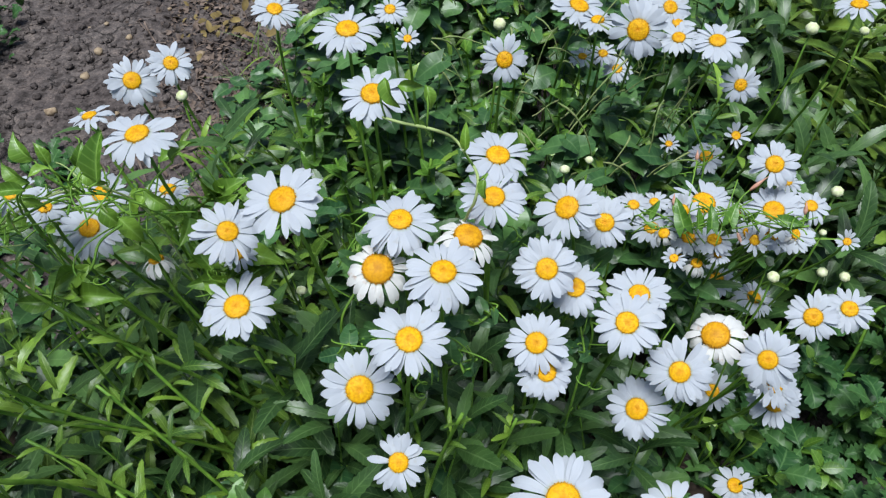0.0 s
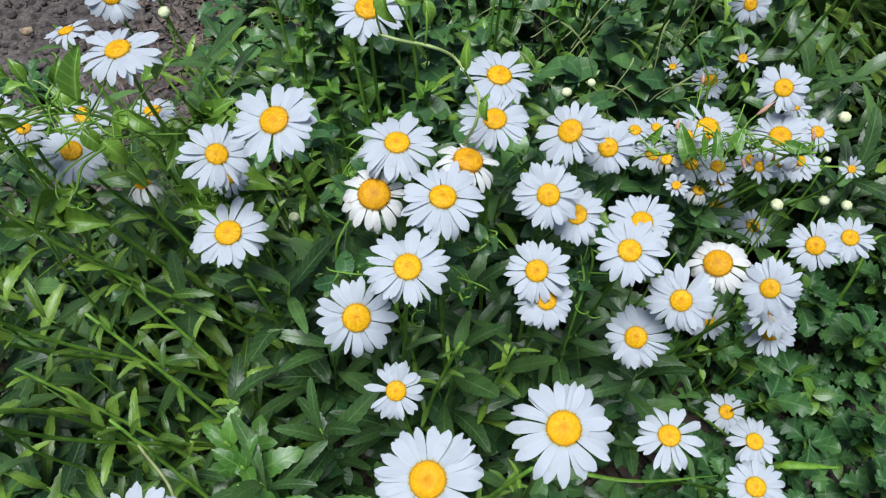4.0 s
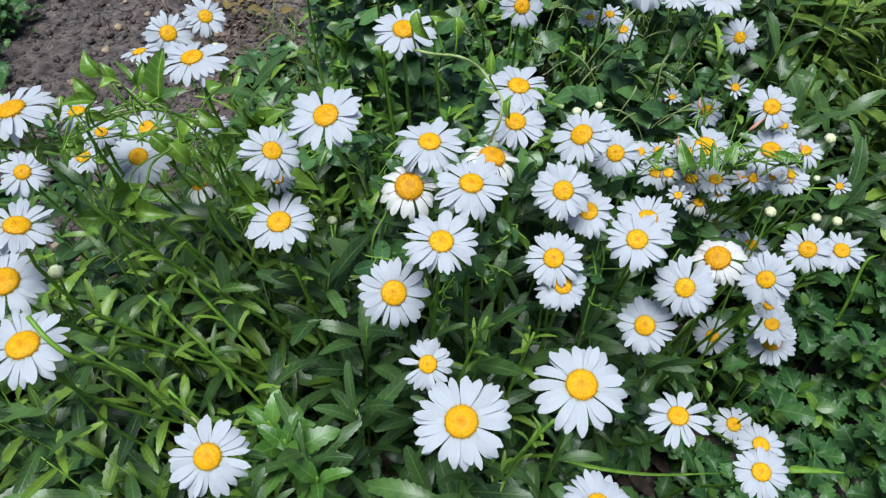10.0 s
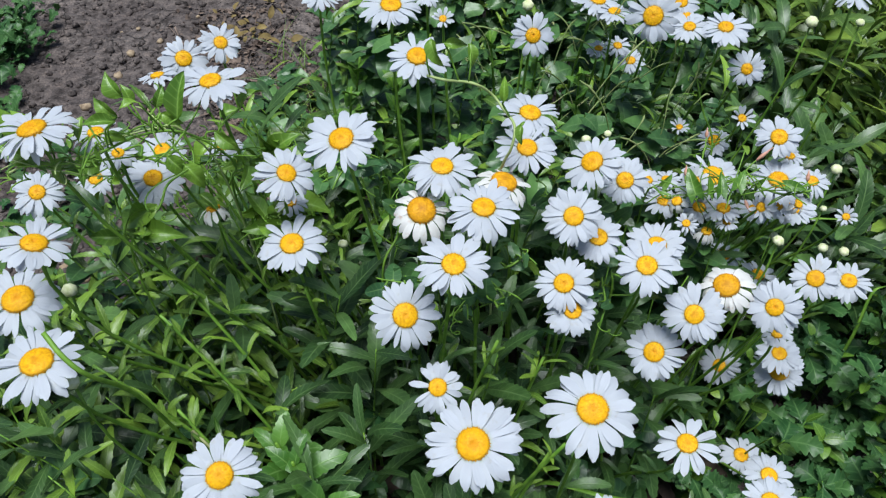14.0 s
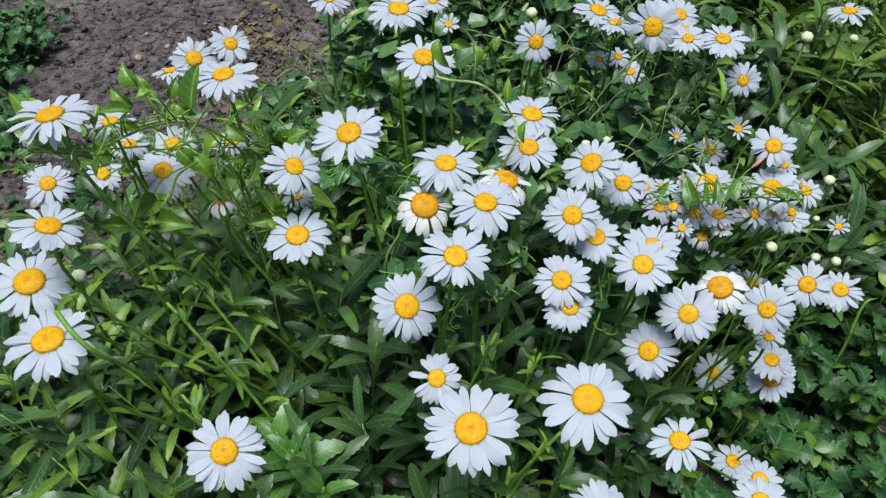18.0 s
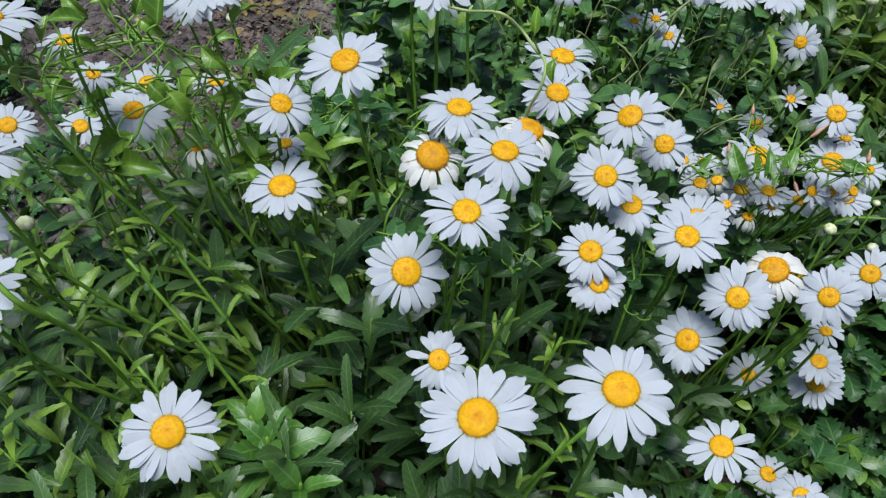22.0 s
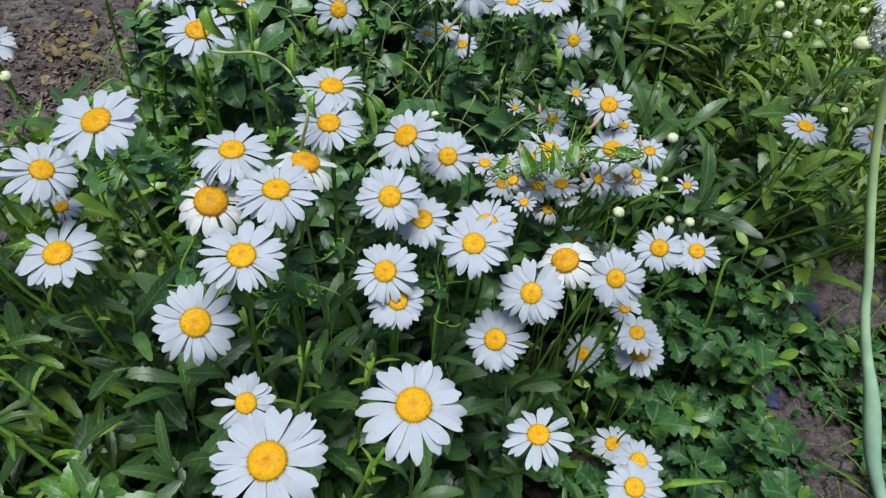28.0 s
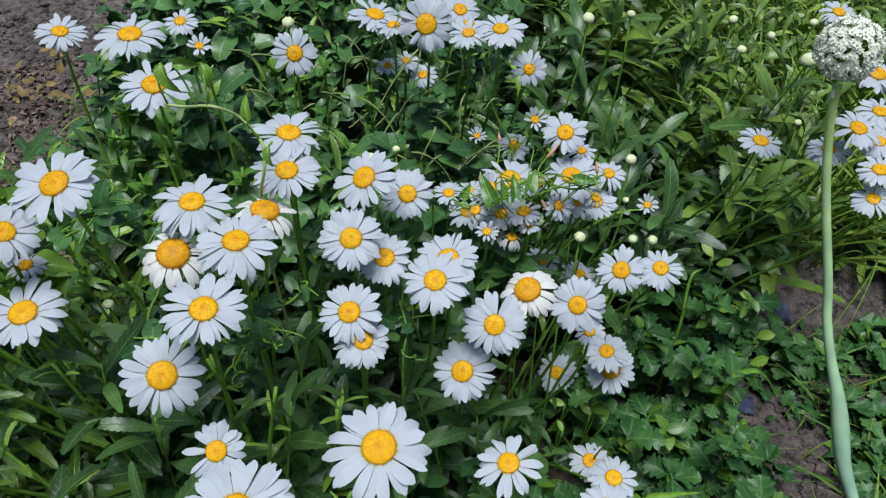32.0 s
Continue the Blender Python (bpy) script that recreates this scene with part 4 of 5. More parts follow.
        part("leaf", me, None, thing, leaf_pose(Vector((r.uniform(-0.02, 0.02), r.uniform(-0.02, 0.02), 0.005)), a, r.uniform(0.7, 1.25), r.uniform(0.1, 0.17)) @ Matrix.Diagonal((2.2, 1, 1, 1)))


onion()


# ---- bindweed ----
OPEN_SIDE = Vector((0.2, -0.6, 0.77))


def clear_of_faces(base, tip):
    """Whether a leaf from base to tip stays off the open faces of the flowers."""
    for q in (0.0, 0.5, 1.0):
        p = base.lerp(tip, q)
        for head, up, width in FACES:
            d = p - head
            for axis in (up, OPEN_SIDE):
                along = d.dot(axis)
                if -0.004 < along < 0.2 and (d - axis * along).length < width * 0.5 + 0.006:
                    return False
    return True


def leaf_between(base, tip, facing, scale_x=1.0):
    """A leaf from its stalk to its tip, its upper side turned to facing."""
    b, t = Vector(base), Vector(tip)
    y = t - b
    size = y.length
    y.normalize()
    x = y.cross(Vector(facing)).normalized()
    z = x.cross(y)
    m = Matrix((x * scale_x, y, z)).transposed().to_4x4()
    return Matrix.Translation(b) @ m @ Matrix.Scale(size, 4)


vine_random = random.Random(31)


def curly(seed):
    """A soft pointed oval leaf, folded along its rib and curled at the edges."""
    rng = random.Random(seed)
    w0, c = rng.uniform(0.22, 0.34), rng.uniform(-0.2, 0.5)
    return blade(11, lambda q, i: max(0.008, w0 * math.sin(math.pi * min(1, q ** 0.7 * 0.98 + 0.015)) ** 0.85), lambda q: 0.16 * math.sin(2.6 * q) - c * q * q,
                 fold=rng.uniform(0.35, 1.0), cols=6, wave=rng.uniform(0.03, 0.075), seed=seed, twist=rng.uniform(-0.7, 0.7))


CRINKLED = shared([curly(s) for s in range(8)], "leaf", CRINKLE_LEAF)
PINK = plain("pink_bud", (0.42, 0.2, 0.12), (0.66, 0.38, 0.3), 200, 0.6)
PALE_STEM = plain("pale_stem", (0.24, 0.32, 0.1), (0.36, 0.44, 0.18), 70, 0.5)


def vine(label, points, leaves, radius=0.0011, meshes=ARROW_MESHES, extra=2, curls=4, slim=1.0, mat=STEM, buds=(), threads=4, grown=(0.6, 0.9)):
    """A twining stem through points, with leaves given by their foot and tip."""
    r = vine_random
    foot = Vector(points[-1])
    foot.z = soil_height(foot.x, foot.y) - 0.004
    thing = tagged(new("bindweed"), label, "vine")
    thing.location = foot
    line = glide([Vector(p) - foot for p in points] + [Vector((0.01, 0.01, (points[-1][2] - foot.z) * 0.5)), Vector((0, 0, 0))], 6)
    v, f = tube(line, [radius] * len(line), 6)
    part("stem", mesh_of("stem", v, f), mat, thing)
    for base, tip in leaves:
        b, t = Vector(base) - foot, Vector(tip) - foot
        t = b + (t - b) * r.uniform(*grown)
        near = min(line, key=lambda p: (p - b).length)
        facing = (r.uniform(-0.8, 0.8), -0.6 + r.uniform(-0.5, 0.5), 0.7)
        part("leaf", r.choice(meshes), None, thing, leaf_between(b, t, facing, slim))
        for k in range(extra):
            o = b + Vector((r.uniform(-0.022, 0.022), r.uniform(-0.02, 0.02), r.uniform(-0.03, 0.004)))
            e = o + Vector((r.uniform(-1, 1), r.uniform(-1, 1), r.uniform(-0.6, 0.8))).normalized() * r.uniform(0.009, 0.02)
            facing = (r.uniform(-0.8, 0.8), r.uniform(-1, 0.2), 0.7)
            if clear_of_faces(o + foot, e + foot):
                part("leaf", r.choice(meshes), None, thing, leaf_between(o, e, facing))
        if 0.004 < (near - b).length < 0.09:
            mid = near.lerp(b, 0.5) + Vector((r.uniform(-0.006, 0.006), r.uniform(-0.006, 0.006), 0.004))
            pv, pf = tube(bezier(near, mid, mid, b, 6), [radius * 0.7] * 7, 5)
            part("leaf_stalk", mesh_of("leaf_stalk", pv, pf), STEM, thing)
    for base, tip in buds:
        b, t = Vector(base) - foot, Vector(tip) - foot
        bv, bf = tube([b.lerp(t, q / 6) for q in range(7)], [0.0007, 0.0015, 0.0019, 0.0017, 0.0011, 0.0006, 0.0003], 8)
        part("bud", mesh_of("bud", bv, bf), PINK, thing, None, "closed pinkish bindweed bud")
        near = min(line, key=lambda p: (p - b).length)
        pv, pf = tube(bezier(near, near.lerp(b, 0.3) - Vector((0, 0, 0.006)), b - (t - b), b, 8), [radius * 0.7] * 9, 5)
        part("bud_stalk", mesh_of("bud_stalk", pv, pf), mat, thing)
    for k in range(threads):
        p, e = r.choice(line[: len(line) * 2 // 3]), Vector((r.uniform(-0.05, 0.05), r.uniform(-0.05, 0.05), r.uniform(-0.03, 0.03)))
        sag = Vector((r.uniform(-0.012, 0.012), r.uniform(-0.012, 0.012), r.uniform(-0.004, 0.016)))
        tv, tf = tube(bezier(p - e * 0.6, p - e * 0.2 + sag, p + e * 0.2 + sag, p + e * 0.6, 9), [radius * 0.6] * 10, 5)
        part("tendril", mesh_of("tendril", tv, tf), mat, thing)
    for k in range(curls):
        p = r.choice(line[: len(line) * 2 // 3])
        w = r.uniform(0.002, 0.005)
        d = Vector((r.uniform(-1, 1), r.uniform(-1, 1), r.uniform(-0.4, 0.8))).normalized() * r.uniform(0.015, 0.04)
        curl = [p + d * (q / 18) + Vector((math.cos(q * 0.8) - 1, math.sin(q * 0.8), math.sin(q * 0.5) * 0.5)) * w for q in range(19)]
        tv, tf = tube(curl, [radius * 0.55] * 19, 5)
        part("tendril", mesh_of("tendril", tv, tf), STEM, thing)
    return thing


vine("bindweed stem bridging from bloom to bloom, fresh arrow-shaped leaves",
     [(-0.030, 0.453, 0.692), (-0.015, 0.443, 0.695), (0.007, 0.425, 0.705), (0.023, 0.432, 0.690), (0.033, 0.419, 0.684), (0.040, 0.395, 0.687), (0.038, 0.384, 0.674), (0.033, 0.391, 0.650), (0.028, 0.401, 0.600)],
     [((-0.027, 0.461, 0.722), (-0.014, 0.440, 0.690)), ((0.003, 0.442, 0.730), (0.010, 0.428, 0.708)), ((0.031, 0.407, 0.701), (0.031, 0.422, 0.722)),
      ((-0.016, 0.442, 0.730), (0.005, 0.442, 0.729)), ((0.044, 0.384, 0.696), (0.043, 0.370, 0.679))],
     radius=0.0012, extra=0, curls=0, threads=0, slim=0.75, mat=PALE_STEM, meshes=CRINKLED)
vine("tangled bindweed with bright leaves climbing round the flower stems",
     [(-0.309, 0.342, 0.686), (-0.278, 0.338, 0.692), (-0.261, 0.350, 0.694), (-0.247, 0.370, 0.690), (-0.219, 0.365, 0.700), (-0.203, 0.370, 0.691), (-0.190, 0.375, 0.675), (-0.183, 0.385, 0.648), (-0.205, 0.425, 0.575)],
     [((-0.245, 0.366, 0.729), (-0.262, 0.374, 0.750)), ((-0.249, 0.356, 0.719), (-0.270, 0.361, 0.738)), ((-0.247, 0.346, 0.722), (-0.268, 0.338, 0.728)),
      ((-0.247, 0.379, 0.712), (-0.257, 0.389, 0.732)), ((-0.208, 0.360, 0.715), (-0.199, 0.385, 0.742)), ((-0.232, 0.383, 0.707), (-0.224, 0.400, 0.727)),
      ((-0.173, 0.398, 0.697), (-0.156, 0.413, 0.710)), ((-0.225, 0.374, 0.709), (-0.203, 0.373, 0.694)), ((-0.262, 0.357, 0.703), (-0.246, 0.358, 0.694)),
      ((-0.277, 0.359, 0.716), (-0.277, 0.343, 0.697)), ((-0.229, 0.354, 0.733), (-0.247, 0.342, 0.733)),
      ((-0.300, 0.345, 0.700), (-0.325, 0.352, 0.735)), ((-0.310, 0.337, 0.690), (-0.338, 0.340, 0.708)), ((-0.287, 0.335, 0.698), (-0.292, 0.322, 0.668)),
      ((-0.320, 0.350, 0.700), (-0.348, 0.365, 0.728)), ((-0.268, 0.350, 0.700), (-0.252, 0.335, 0.682)), ((-0.190, 0.378, 0.690), (-0.168, 0.372, 0.672))],
     extra=1, slim=0.9, threads=12, meshes=CRINKLED, grown=(0.62, 0.95))
vine("bindweed twining under the daisies with dull pointed leaves",
     [(-0.25, 0.43, 0.63), (-0.234, 0.42, 0.62), (-0.217, 0.434, 0.610), (-0.2, 0.43, 0.6), (-0.19, 0.44, 0.58), (-0.20, 0.45, 0.5)],
     [((-0.218, 0.437, 0.629), (-0.238, 0.413, 0.610)), ((-0.234, 0.405, 0.631), (-0.213, 0.394, 0.609)), ((-0.250, 0.413, 0.633), (-0.229, 0.404, 0.613)),
      ((-0.218, 0.429, 0.603), (-0.198, 0.420, 0.586)), ((-0.232, 0.412, 0.591), (-0.212, 0.401, 0.572)), ((-0.19, 0.44, 0.62), (-0.17, 0.43, 0.61)),
      ((-0.25, 0.44, 0.65), (-0.27, 0.43, 0.655)), ((-0.21, 0.45, 0.645), (-0.19, 0.46, 0.655))],
     extra=2, slim=0.9, threads=10, meshes=CRINKLED)
vine("pale bindweed stem strung across the flowers at the clump's edge",
     [(-0.330, 0.330, 0.686), (-0.317, 0.334, 0.690), (-0.296, 0.332, 0.690), (-0.278, 0.344, 0.690), (-0.261, 0.366, 0.690), (-0.237, 0.379, 0.690), (-0.216, 0.381, 0.688), (-0.200, 0.400, 0.620)],
     [], radius=0.0009, curls=2, threads=7, mat=PALE_STEM)
weave = random.Random(64)
for x0, y0, z0, turn in ((-0.305, 0.40, 0.645, 0.3), (-0.255, 0.39, 0.655, 2.4), (-0.225, 0.40, 0.635, 4.0), (-0.185, 0.41, 0.625, 1.2), (-0.165, 0.44, 0.61, 5.2), (-0.245, 0.44, 0.62, 3.1),
                          (-0.12, 0.42, 0.6, 0.8), (-0.085, 0.43, 0.61, 2.9), (-0.03, 0.43, 0.61, 4.2), (-0.06, 0.33, 0.58, 0.2), (0.03, 0.31, 0.57, 1.9),
                          (0.06, 0.36, 0.58, 3.6), (-0.15, 0.37, 0.59, 2.2), (0.12, 0.46, 0.57, 0.5), (0.14, 0.42, 0.55, 4.6), (0.08, 0.43, 0.58, 5.5)):
    way = Vector((math.cos(turn), math.sin(turn), 0))
    start = Vector((x0, y0, z0))
    run = [start + way * 0.02 * k + Vector((weave.uniform(-0.006, 0.006), weave.uniform(-0.006, 0.006), 0.008 * math.sin(k) - 0.012 * k)) for k in range(5)]
    blades = []
    for p in run[:4]:
        for k in range(5 if x0 < -0.14 else 3):
            o = p + Vector((weave.uniform(-0.01, 0.01), weave.uniform(-0.01, 0.01), weave.uniform(-0.004, 0.008)))
            e = o + Vector((weave.uniform(-1, 1), weave.uniform(-1, 0.6), weave.uniform(-0.3, 0.9))).normalized() * (weave.uniform(0.018, 0.034) if x0 < -0.14 else weave.uniform(0.011, 0.023))
            if clear_of_faces(o, e):
                blades.append((tuple(o), tuple(e)))
    vine("bindweed weaving between flower stems with soft bright leaves" if x0 < -0.14 else "thin bindweed with small dark heart-shaped leaves among the blooms", [tuple(p) for p in run] + [tuple(run[-1] - Vector((0, 0, 0.08)))], blades,
         extra=0, slim=0.9, threads=4, curls=1, meshes=CRINKLED if x0 < -0.14 else HEART_MESHES, grown=(0.85, 1.1))
vine("bindweed sprawling over the small daisies, pointed leaves and thin stems",
     [(0.334, 0.455, 0.570), (0.314, 0.462, 0.558), (0.292, 0.474, 0.557), (0.273, 0.484, 0.556), (0.257, 0.489, 0.538), (0.240, 0.497, 0.522), (0.221, 0.506, 0.508), (0.207, 0.534, 0.486)],
     [((0.239, 0.482, 0.536), (0.228, 0.508, 0.560)), ((0.247, 0.473, 0.546), (0.248, 0.497, 0.572)), ((0.258, 0.470, 0.549), (0.259, 0.493, 0.574)),
      ((0.272, 0.470, 0.557), (0.279, 0.486, 0.578)), ((0.290, 0.475, 0.556), (0.302, 0.478, 0.568)), ((0.311, 0.460, 0.571), (0.336, 0.450, 0.577)),
      ((0.218, 0.501, 0.517), (0.202, 0.511, 0.520)), ((0.221, 0.530, 0.503), (0.239, 0.540, 0.522))], curls=3, threads=22, extra=0, slim=0.7,
     buds=[((0.235, 0.513, 0.534), (0.235, 0.519, 0.544)), ((0.268, 0.570, 0.539), (0.268, 0.576, 0.548)), ((0.336, 0.471, 0.567), (0.336, 0.477, 0.577)),
           ((0.288, 0.479, 0.534), (0.293, 0.470, 0.525)), ((0.295, 0.502, 0.566), (0.309, 0.506, 0.580))])
vine("bindweed shoot with pale green leaves behind the small daisies",
     [(0.270, 0.660, 0.560), (0.285, 0.643, 0.520), (0.300, 0.625, 0.49), (0.30, 0.61, 0.44)],
     [((0.276, 0.677, 0.511), (0.255, 0.686, 0.512))],
     extra=0)


def yellow_sprig(base, leaves):
    foot = Vector(base)
    foot.z = soil_height(foot.x, foot.y) - 0.003
    thing = tagged(new("seedling"), "low seedling with yellow-green oval leaves", "weed", "yellow-green seedlings")
    thing.location = foot
    for b, t in leaves:
        b, t = Vector(b) - foot, Vector(t) - foot
        v, f = tube(bezier((0, 0, 0), (0, 0, b.z * 0.5), b - Vector((0, 0, b.z * 0.2)), b, 6), [0.0012] * 7, 5)
        stalk = part("leaf_stalk", mesh_of("leaf_stalk", v, f), STEM, thing)
        part("leaf", vine_random.choice(OVAL_MESHES), None, stalk, leaf_between(b, t, (vine_random.uniform(-0.3, 0.3), -0.6, 0.8)))


yellow_sprig((0.375, 0.43, 0), [((0.371, 0.421, 0.225), (0.367, 0.446, 0.238)), ((0.379, 0.423, 0.231), (0.384, 0.449, 0.248)), ((0.390, 0.414, 0.216), (0.390, 0.434, 0.228))])
yellow_sprig((0.34, 0.43, 0), [((0.342, 0.435, 0.235), (0.325, 0.446, 0.234)), ((0.334, 0.410, 0.216), (0.331, 0.424, 0.223))])
yellow_sprig((0.64, 0.53, 0), [((0.626, 0.539, 0.240), (0.601, 0.549, 0.232)), ((0.640, 0.543, 0.254), (0.629, 0.557, 0.256)), ((0.668, 0.505, 0.218), (0.647, 0.514, 0.209))])
yellow_sprig((0.65, 0.49, 0), [((0.661, 0.490, 0.188), (0.638, 0.491, 0.175))])
yellow_sprig((0.62, 0.60, 0), [((0.627, 0.591, 0.284), (0.607, 0.595, 0.274)), ((0.605, 0.605, 0.280), (0.595, 0.626, 0.291))])

# ---- leaves of the clump ----
leaf_random = random.Random(5)


def wander(x, y, k, s=7.0):
    return noise.noise(Vector((x * s, y * s, k)))


def cover(x, y):
    """Height of the leaf tops over the plan, and which leaves grow there."""
    if math.hypot((x - 0.35) / 1.5, (y - 0.65) / 1.55) > 1 + 0.16 * wander(x, y, 20, 3) + 0.08 * wander(x, y, 21, 9):
        return 0.0, "bare"
    if x < -0.66 + 0.12 * wander(x, y, 22, 5) or y < -0.22 + 0.08 * wander(x, y, 23, 6):
        return 0.0, "bare"
    if y > 0.655 + 0.02 * wander(x, y, 27, 12) and x < -0.17 + 0.1 * wander(x, y, 1):
        return 0.0, "bare"
    if x < -0.44 + 0.05 * wander(x, y, 28, 12) and y > 0.52:
        return 0.0, "bare"
    if y < 0.62 and x > 0.73 + 0.05 * wander(x, y, 12, 15):
        return (0.12 + 0.04 * wander(x, y, 13, 15), "lobed") if wander(x, y, 14, 16) > 0.12 else (0.0, "bare")
    if y < 0.62 and x > 0.66 - 0.5 * max(0.55 - y, 0) + 0.05 * wander(x, y, 2, 10):
        return 0.0, "bare"
    if x > 0.98 + 0.05 * wander(x, y, 17, 12) and 0.58 < y < 1.0:
        return 0.2 + 0.05 * wander(x, y, 18, 12), "back"
    if y < 0.95 and x > 0.74 + 0.6 * (y - 0.62) + 0.06 * wander(x, y, 11):
        return 0.0, "bare"
    if math.hypot((x - 0.41) / 0.055, (y - 0.285) / 0.04) < 1 + 0.4 * wander(x, y, 24, 20):
        return 0.0, "bare"
    if x > 0.32 - 0.09 * min(max(0.42 - y, 0) / 0.08, 1) + 0.03 * wander(x, y, 25, 14) and y < 0.62:
        return 0.25 + 0.05 * wander(x, y, 5, 12), "lobed"
    if 0.34 + 0.06 * wander(x, y, 6) < x < 0.63 + 0.06 * wander(x, y, 16):
        return 0.33 + 0.07 * wander(x, y, 7), "lance"
    if x >= 0.56:
        return 0.40 + 0.08 * wander(x, y, 7), "back"
    if x < -0.08 + 0.06 * wander(x, y, 26) and 0.48 < y < 0.70:
        return 0.52 + 0.06 * wander(x, y, 8), "fresh"
    if y > 0.50:
        return 0.53 + 0.07 * wander(x, y, 8), "vine"
    if x < -0.21 + 0.06 * wander(x, y, 9):
        return 0.46 + 0.06 * wander(x, y, 3), "fresh"
    low = min(max(x / 0.12, 0), 1) * min(max((0.38 - y) / 0.08, 0), 1)
    among = min(max((y - 0.25) / 0.08, 0), 1)
    return 0.47 + 0.055 * among - 0.2 * low + 0.08 * wander(x, y, 10), "lance"


heads = np.array([tuple(h) for h, _, _ in FACES])
ups = np.array([tuple(u) for _, u, _ in FACES])
wides = np.array([w for _, _, w in FACES])


def clear(m):
    """Whether a leaf leaves the open flowers free: the blooms have pushed through to the light."""
    for s, q in ((0, 0.15), (0.12, 0.4), (-0.12, 0.4), (0.09, 0.7), (-0.09, 0.7), (0, 1.0)):
        d = np.array(m @ Vector((s, q, 0))) - heads
        along = (d * ups).sum(1)
        side = np.linalg.norm(d - along[:, None] * ups, axis=1)
        if ((along > -0.004) & (along < 0.3) & (side < wides * 0.5 + 0.018)).any():
            return False
    return True


for stem, foot, m, me in STEM_LEAVES:
    if clear(Matrix.Translation(foot) @ m):
        part("leaf", me, None, stem, m)

LOBED_MESHES = shared(LOBES, "leaf", LOBED_LEAF)
SMALL_OVALS = shared(OVALS, "leaf", OVAL_LEAF)
PART_MESHES = {"vine": HEART_MESHES, "lance": LANCE_MESHES, "fresh": NARROW_MESHES, "lobed": LOBED_MESHES, "oval": SMALL_OVALS}
SHOOTS = {"lance": ("leafy_shoot", "upright daisy shoot with dark green lance-shaped leaves", "shoot", "leafy daisy shoots"),
          "fresh": ("young_shoot", "leaning young shoot with bright narrow toothed leaves", "shoot", "young shoots at the edge"),
          "lobed": ("chrysanthemum", "low chrysanthemum plant with lobed mid-green leaves", "plant", "chrysanthemum plants")}
masses = {"pale": [], "lance": [], "fresh": [], "vine": [], "lobed": [], "oval": [], "back": []}
stems = []
step = 0.044
for iy in range(-9, 53):
    for ix in range(-26, 45):
        r = leaf_random
        x, y = ix * step + r.uniform(-0.021, 0.021), iy * step + r.uniform(-0.021, 0.021)
        top, kind = cover(x, y)
        if kind == "bare" or r.random() < {"lance": 0.12, "back": 0.2, "lobed": 0.0}.get(kind, 0.08):
            continue
        if kind in ("lance", "fresh") and wander(x, y, 31, 17) > 0.22:
            continue
        if kind == "lance" and y > 0.62 and r.random() < 0.25:
            continue
        if kind == "lance" and -0.05 < x < 0.3 and y < 0.26 and r.random() < 0.6:
            continue
        z0 = ground_z(x, y)
        h = max(top - z0 + r.uniform(-0.12, 0.04), 0.05)
        lean = Vector((r.uniform(-0.05, 0.05), r.uniform(-0.06, 0.03), 0))
        foot = Vector((x, y, soil_height(x, y) - 0.006))
        if kind == "fresh":
            lean = Vector((r.uniform(-0.17, -0.03), r.uniform(-0.02, 0.09), 0))
            foot -= lean * 0.7
            foot.z = soil_height(foot.x, foot.y) - 0.006
        line = bezier(foot, foot + lean * 0.2 + Vector((0, 0, h * 0.5)), foot + lean * 0.7 + Vector((0, 0, h * 0.8)), foot + lean + Vector((0, 0, h)), 6)
        n = {"lance": 12, "fresh": 13, "vine": 24, "lobed": 24, "back": 14}[kind]
        a = r.uniform(0, 6.28)
        leaves = []
        for k in range(n):
            q = (k + 0.6) / n
            if kind in ("lance", "back", "vine", "fresh"):
                q = 0.3 + 0.7 * q
            p = line[min(int(q * 6), 5)].lerp(line[min(int(q * 6) + 1, 6)], q * 6 % 1)
            a += 2.4 + r.uniform(-0.5, 0.5)
            rise = 0.05 + 0.85 * q + r.uniform(-0.4, 0.35)
            shape, count = kind, 8
            if kind in ("lance", "back"):
                size = r.uniform(0.05, 0.1) * (1.15 - 0.5 * q)
                if kind == "lance" and q < 0.8 and y > 0.22 and r.random() < 0.2:
                    shape, size, count = "vine", r.uniform(0.018, 0.032), 6
                if y > 0.62 and x < 0.72:
                    size *= 1.35
                if kind == "back" and x > 0.72:
                    size *= 0.8
                    # Further right, more leaves take the colour lifted for haze and backlight.
                    if r.random() < 2.4 * (x - 0.69):
                        shape = "pale"
            elif kind == "fresh":
                size = r.uniform(0.045, 0.085) * (1.15 - 0.6 * q)
                if r.random() < 0.45:
                    shape, size, rise = "lance", r.uniform(0.06, 0.105) * (1.1 - 0.5 * q), rise - 0.2
                elif q < 0.8 and r.random() < 0.25:
                    shape, size, count = "vine", r.uniform(0.016, 0.03), 6
            elif kind == "vine":
                size, count, rise = r.uniform(0.015, 0.035), 6, r.uniform(-0.45, 0.7)
                if r.random() < 0.28:
                    shape, size, count, rise = "fresh", r.uniform(0.022, 0.05), 8, r.uniform(0.1, 1.1)
            elif r.random() < 0.3:
                shape, size, count, rise = "oval", r.uniform(0.016, 0.032), 4, r.uniform(-0.2, 1.0)
            else:
                size, count, rise = r.uniform(0.02, 0.046), 6, r.uniform(-0.4, 0.8)
            m = leaf_pose(p, a, rise, size, r.uniform(-0.5, 0.5))
            if clear(m):
                leaves.append((shape, m, r.randrange(count)))
        close = kind in SHOOTS and ((-0.36 < x < 0.27 and 0.13 < y < 0.47) or (kind == "lobed" and 0.28 < x < 0.62 and 0.3 < y < 0.6))
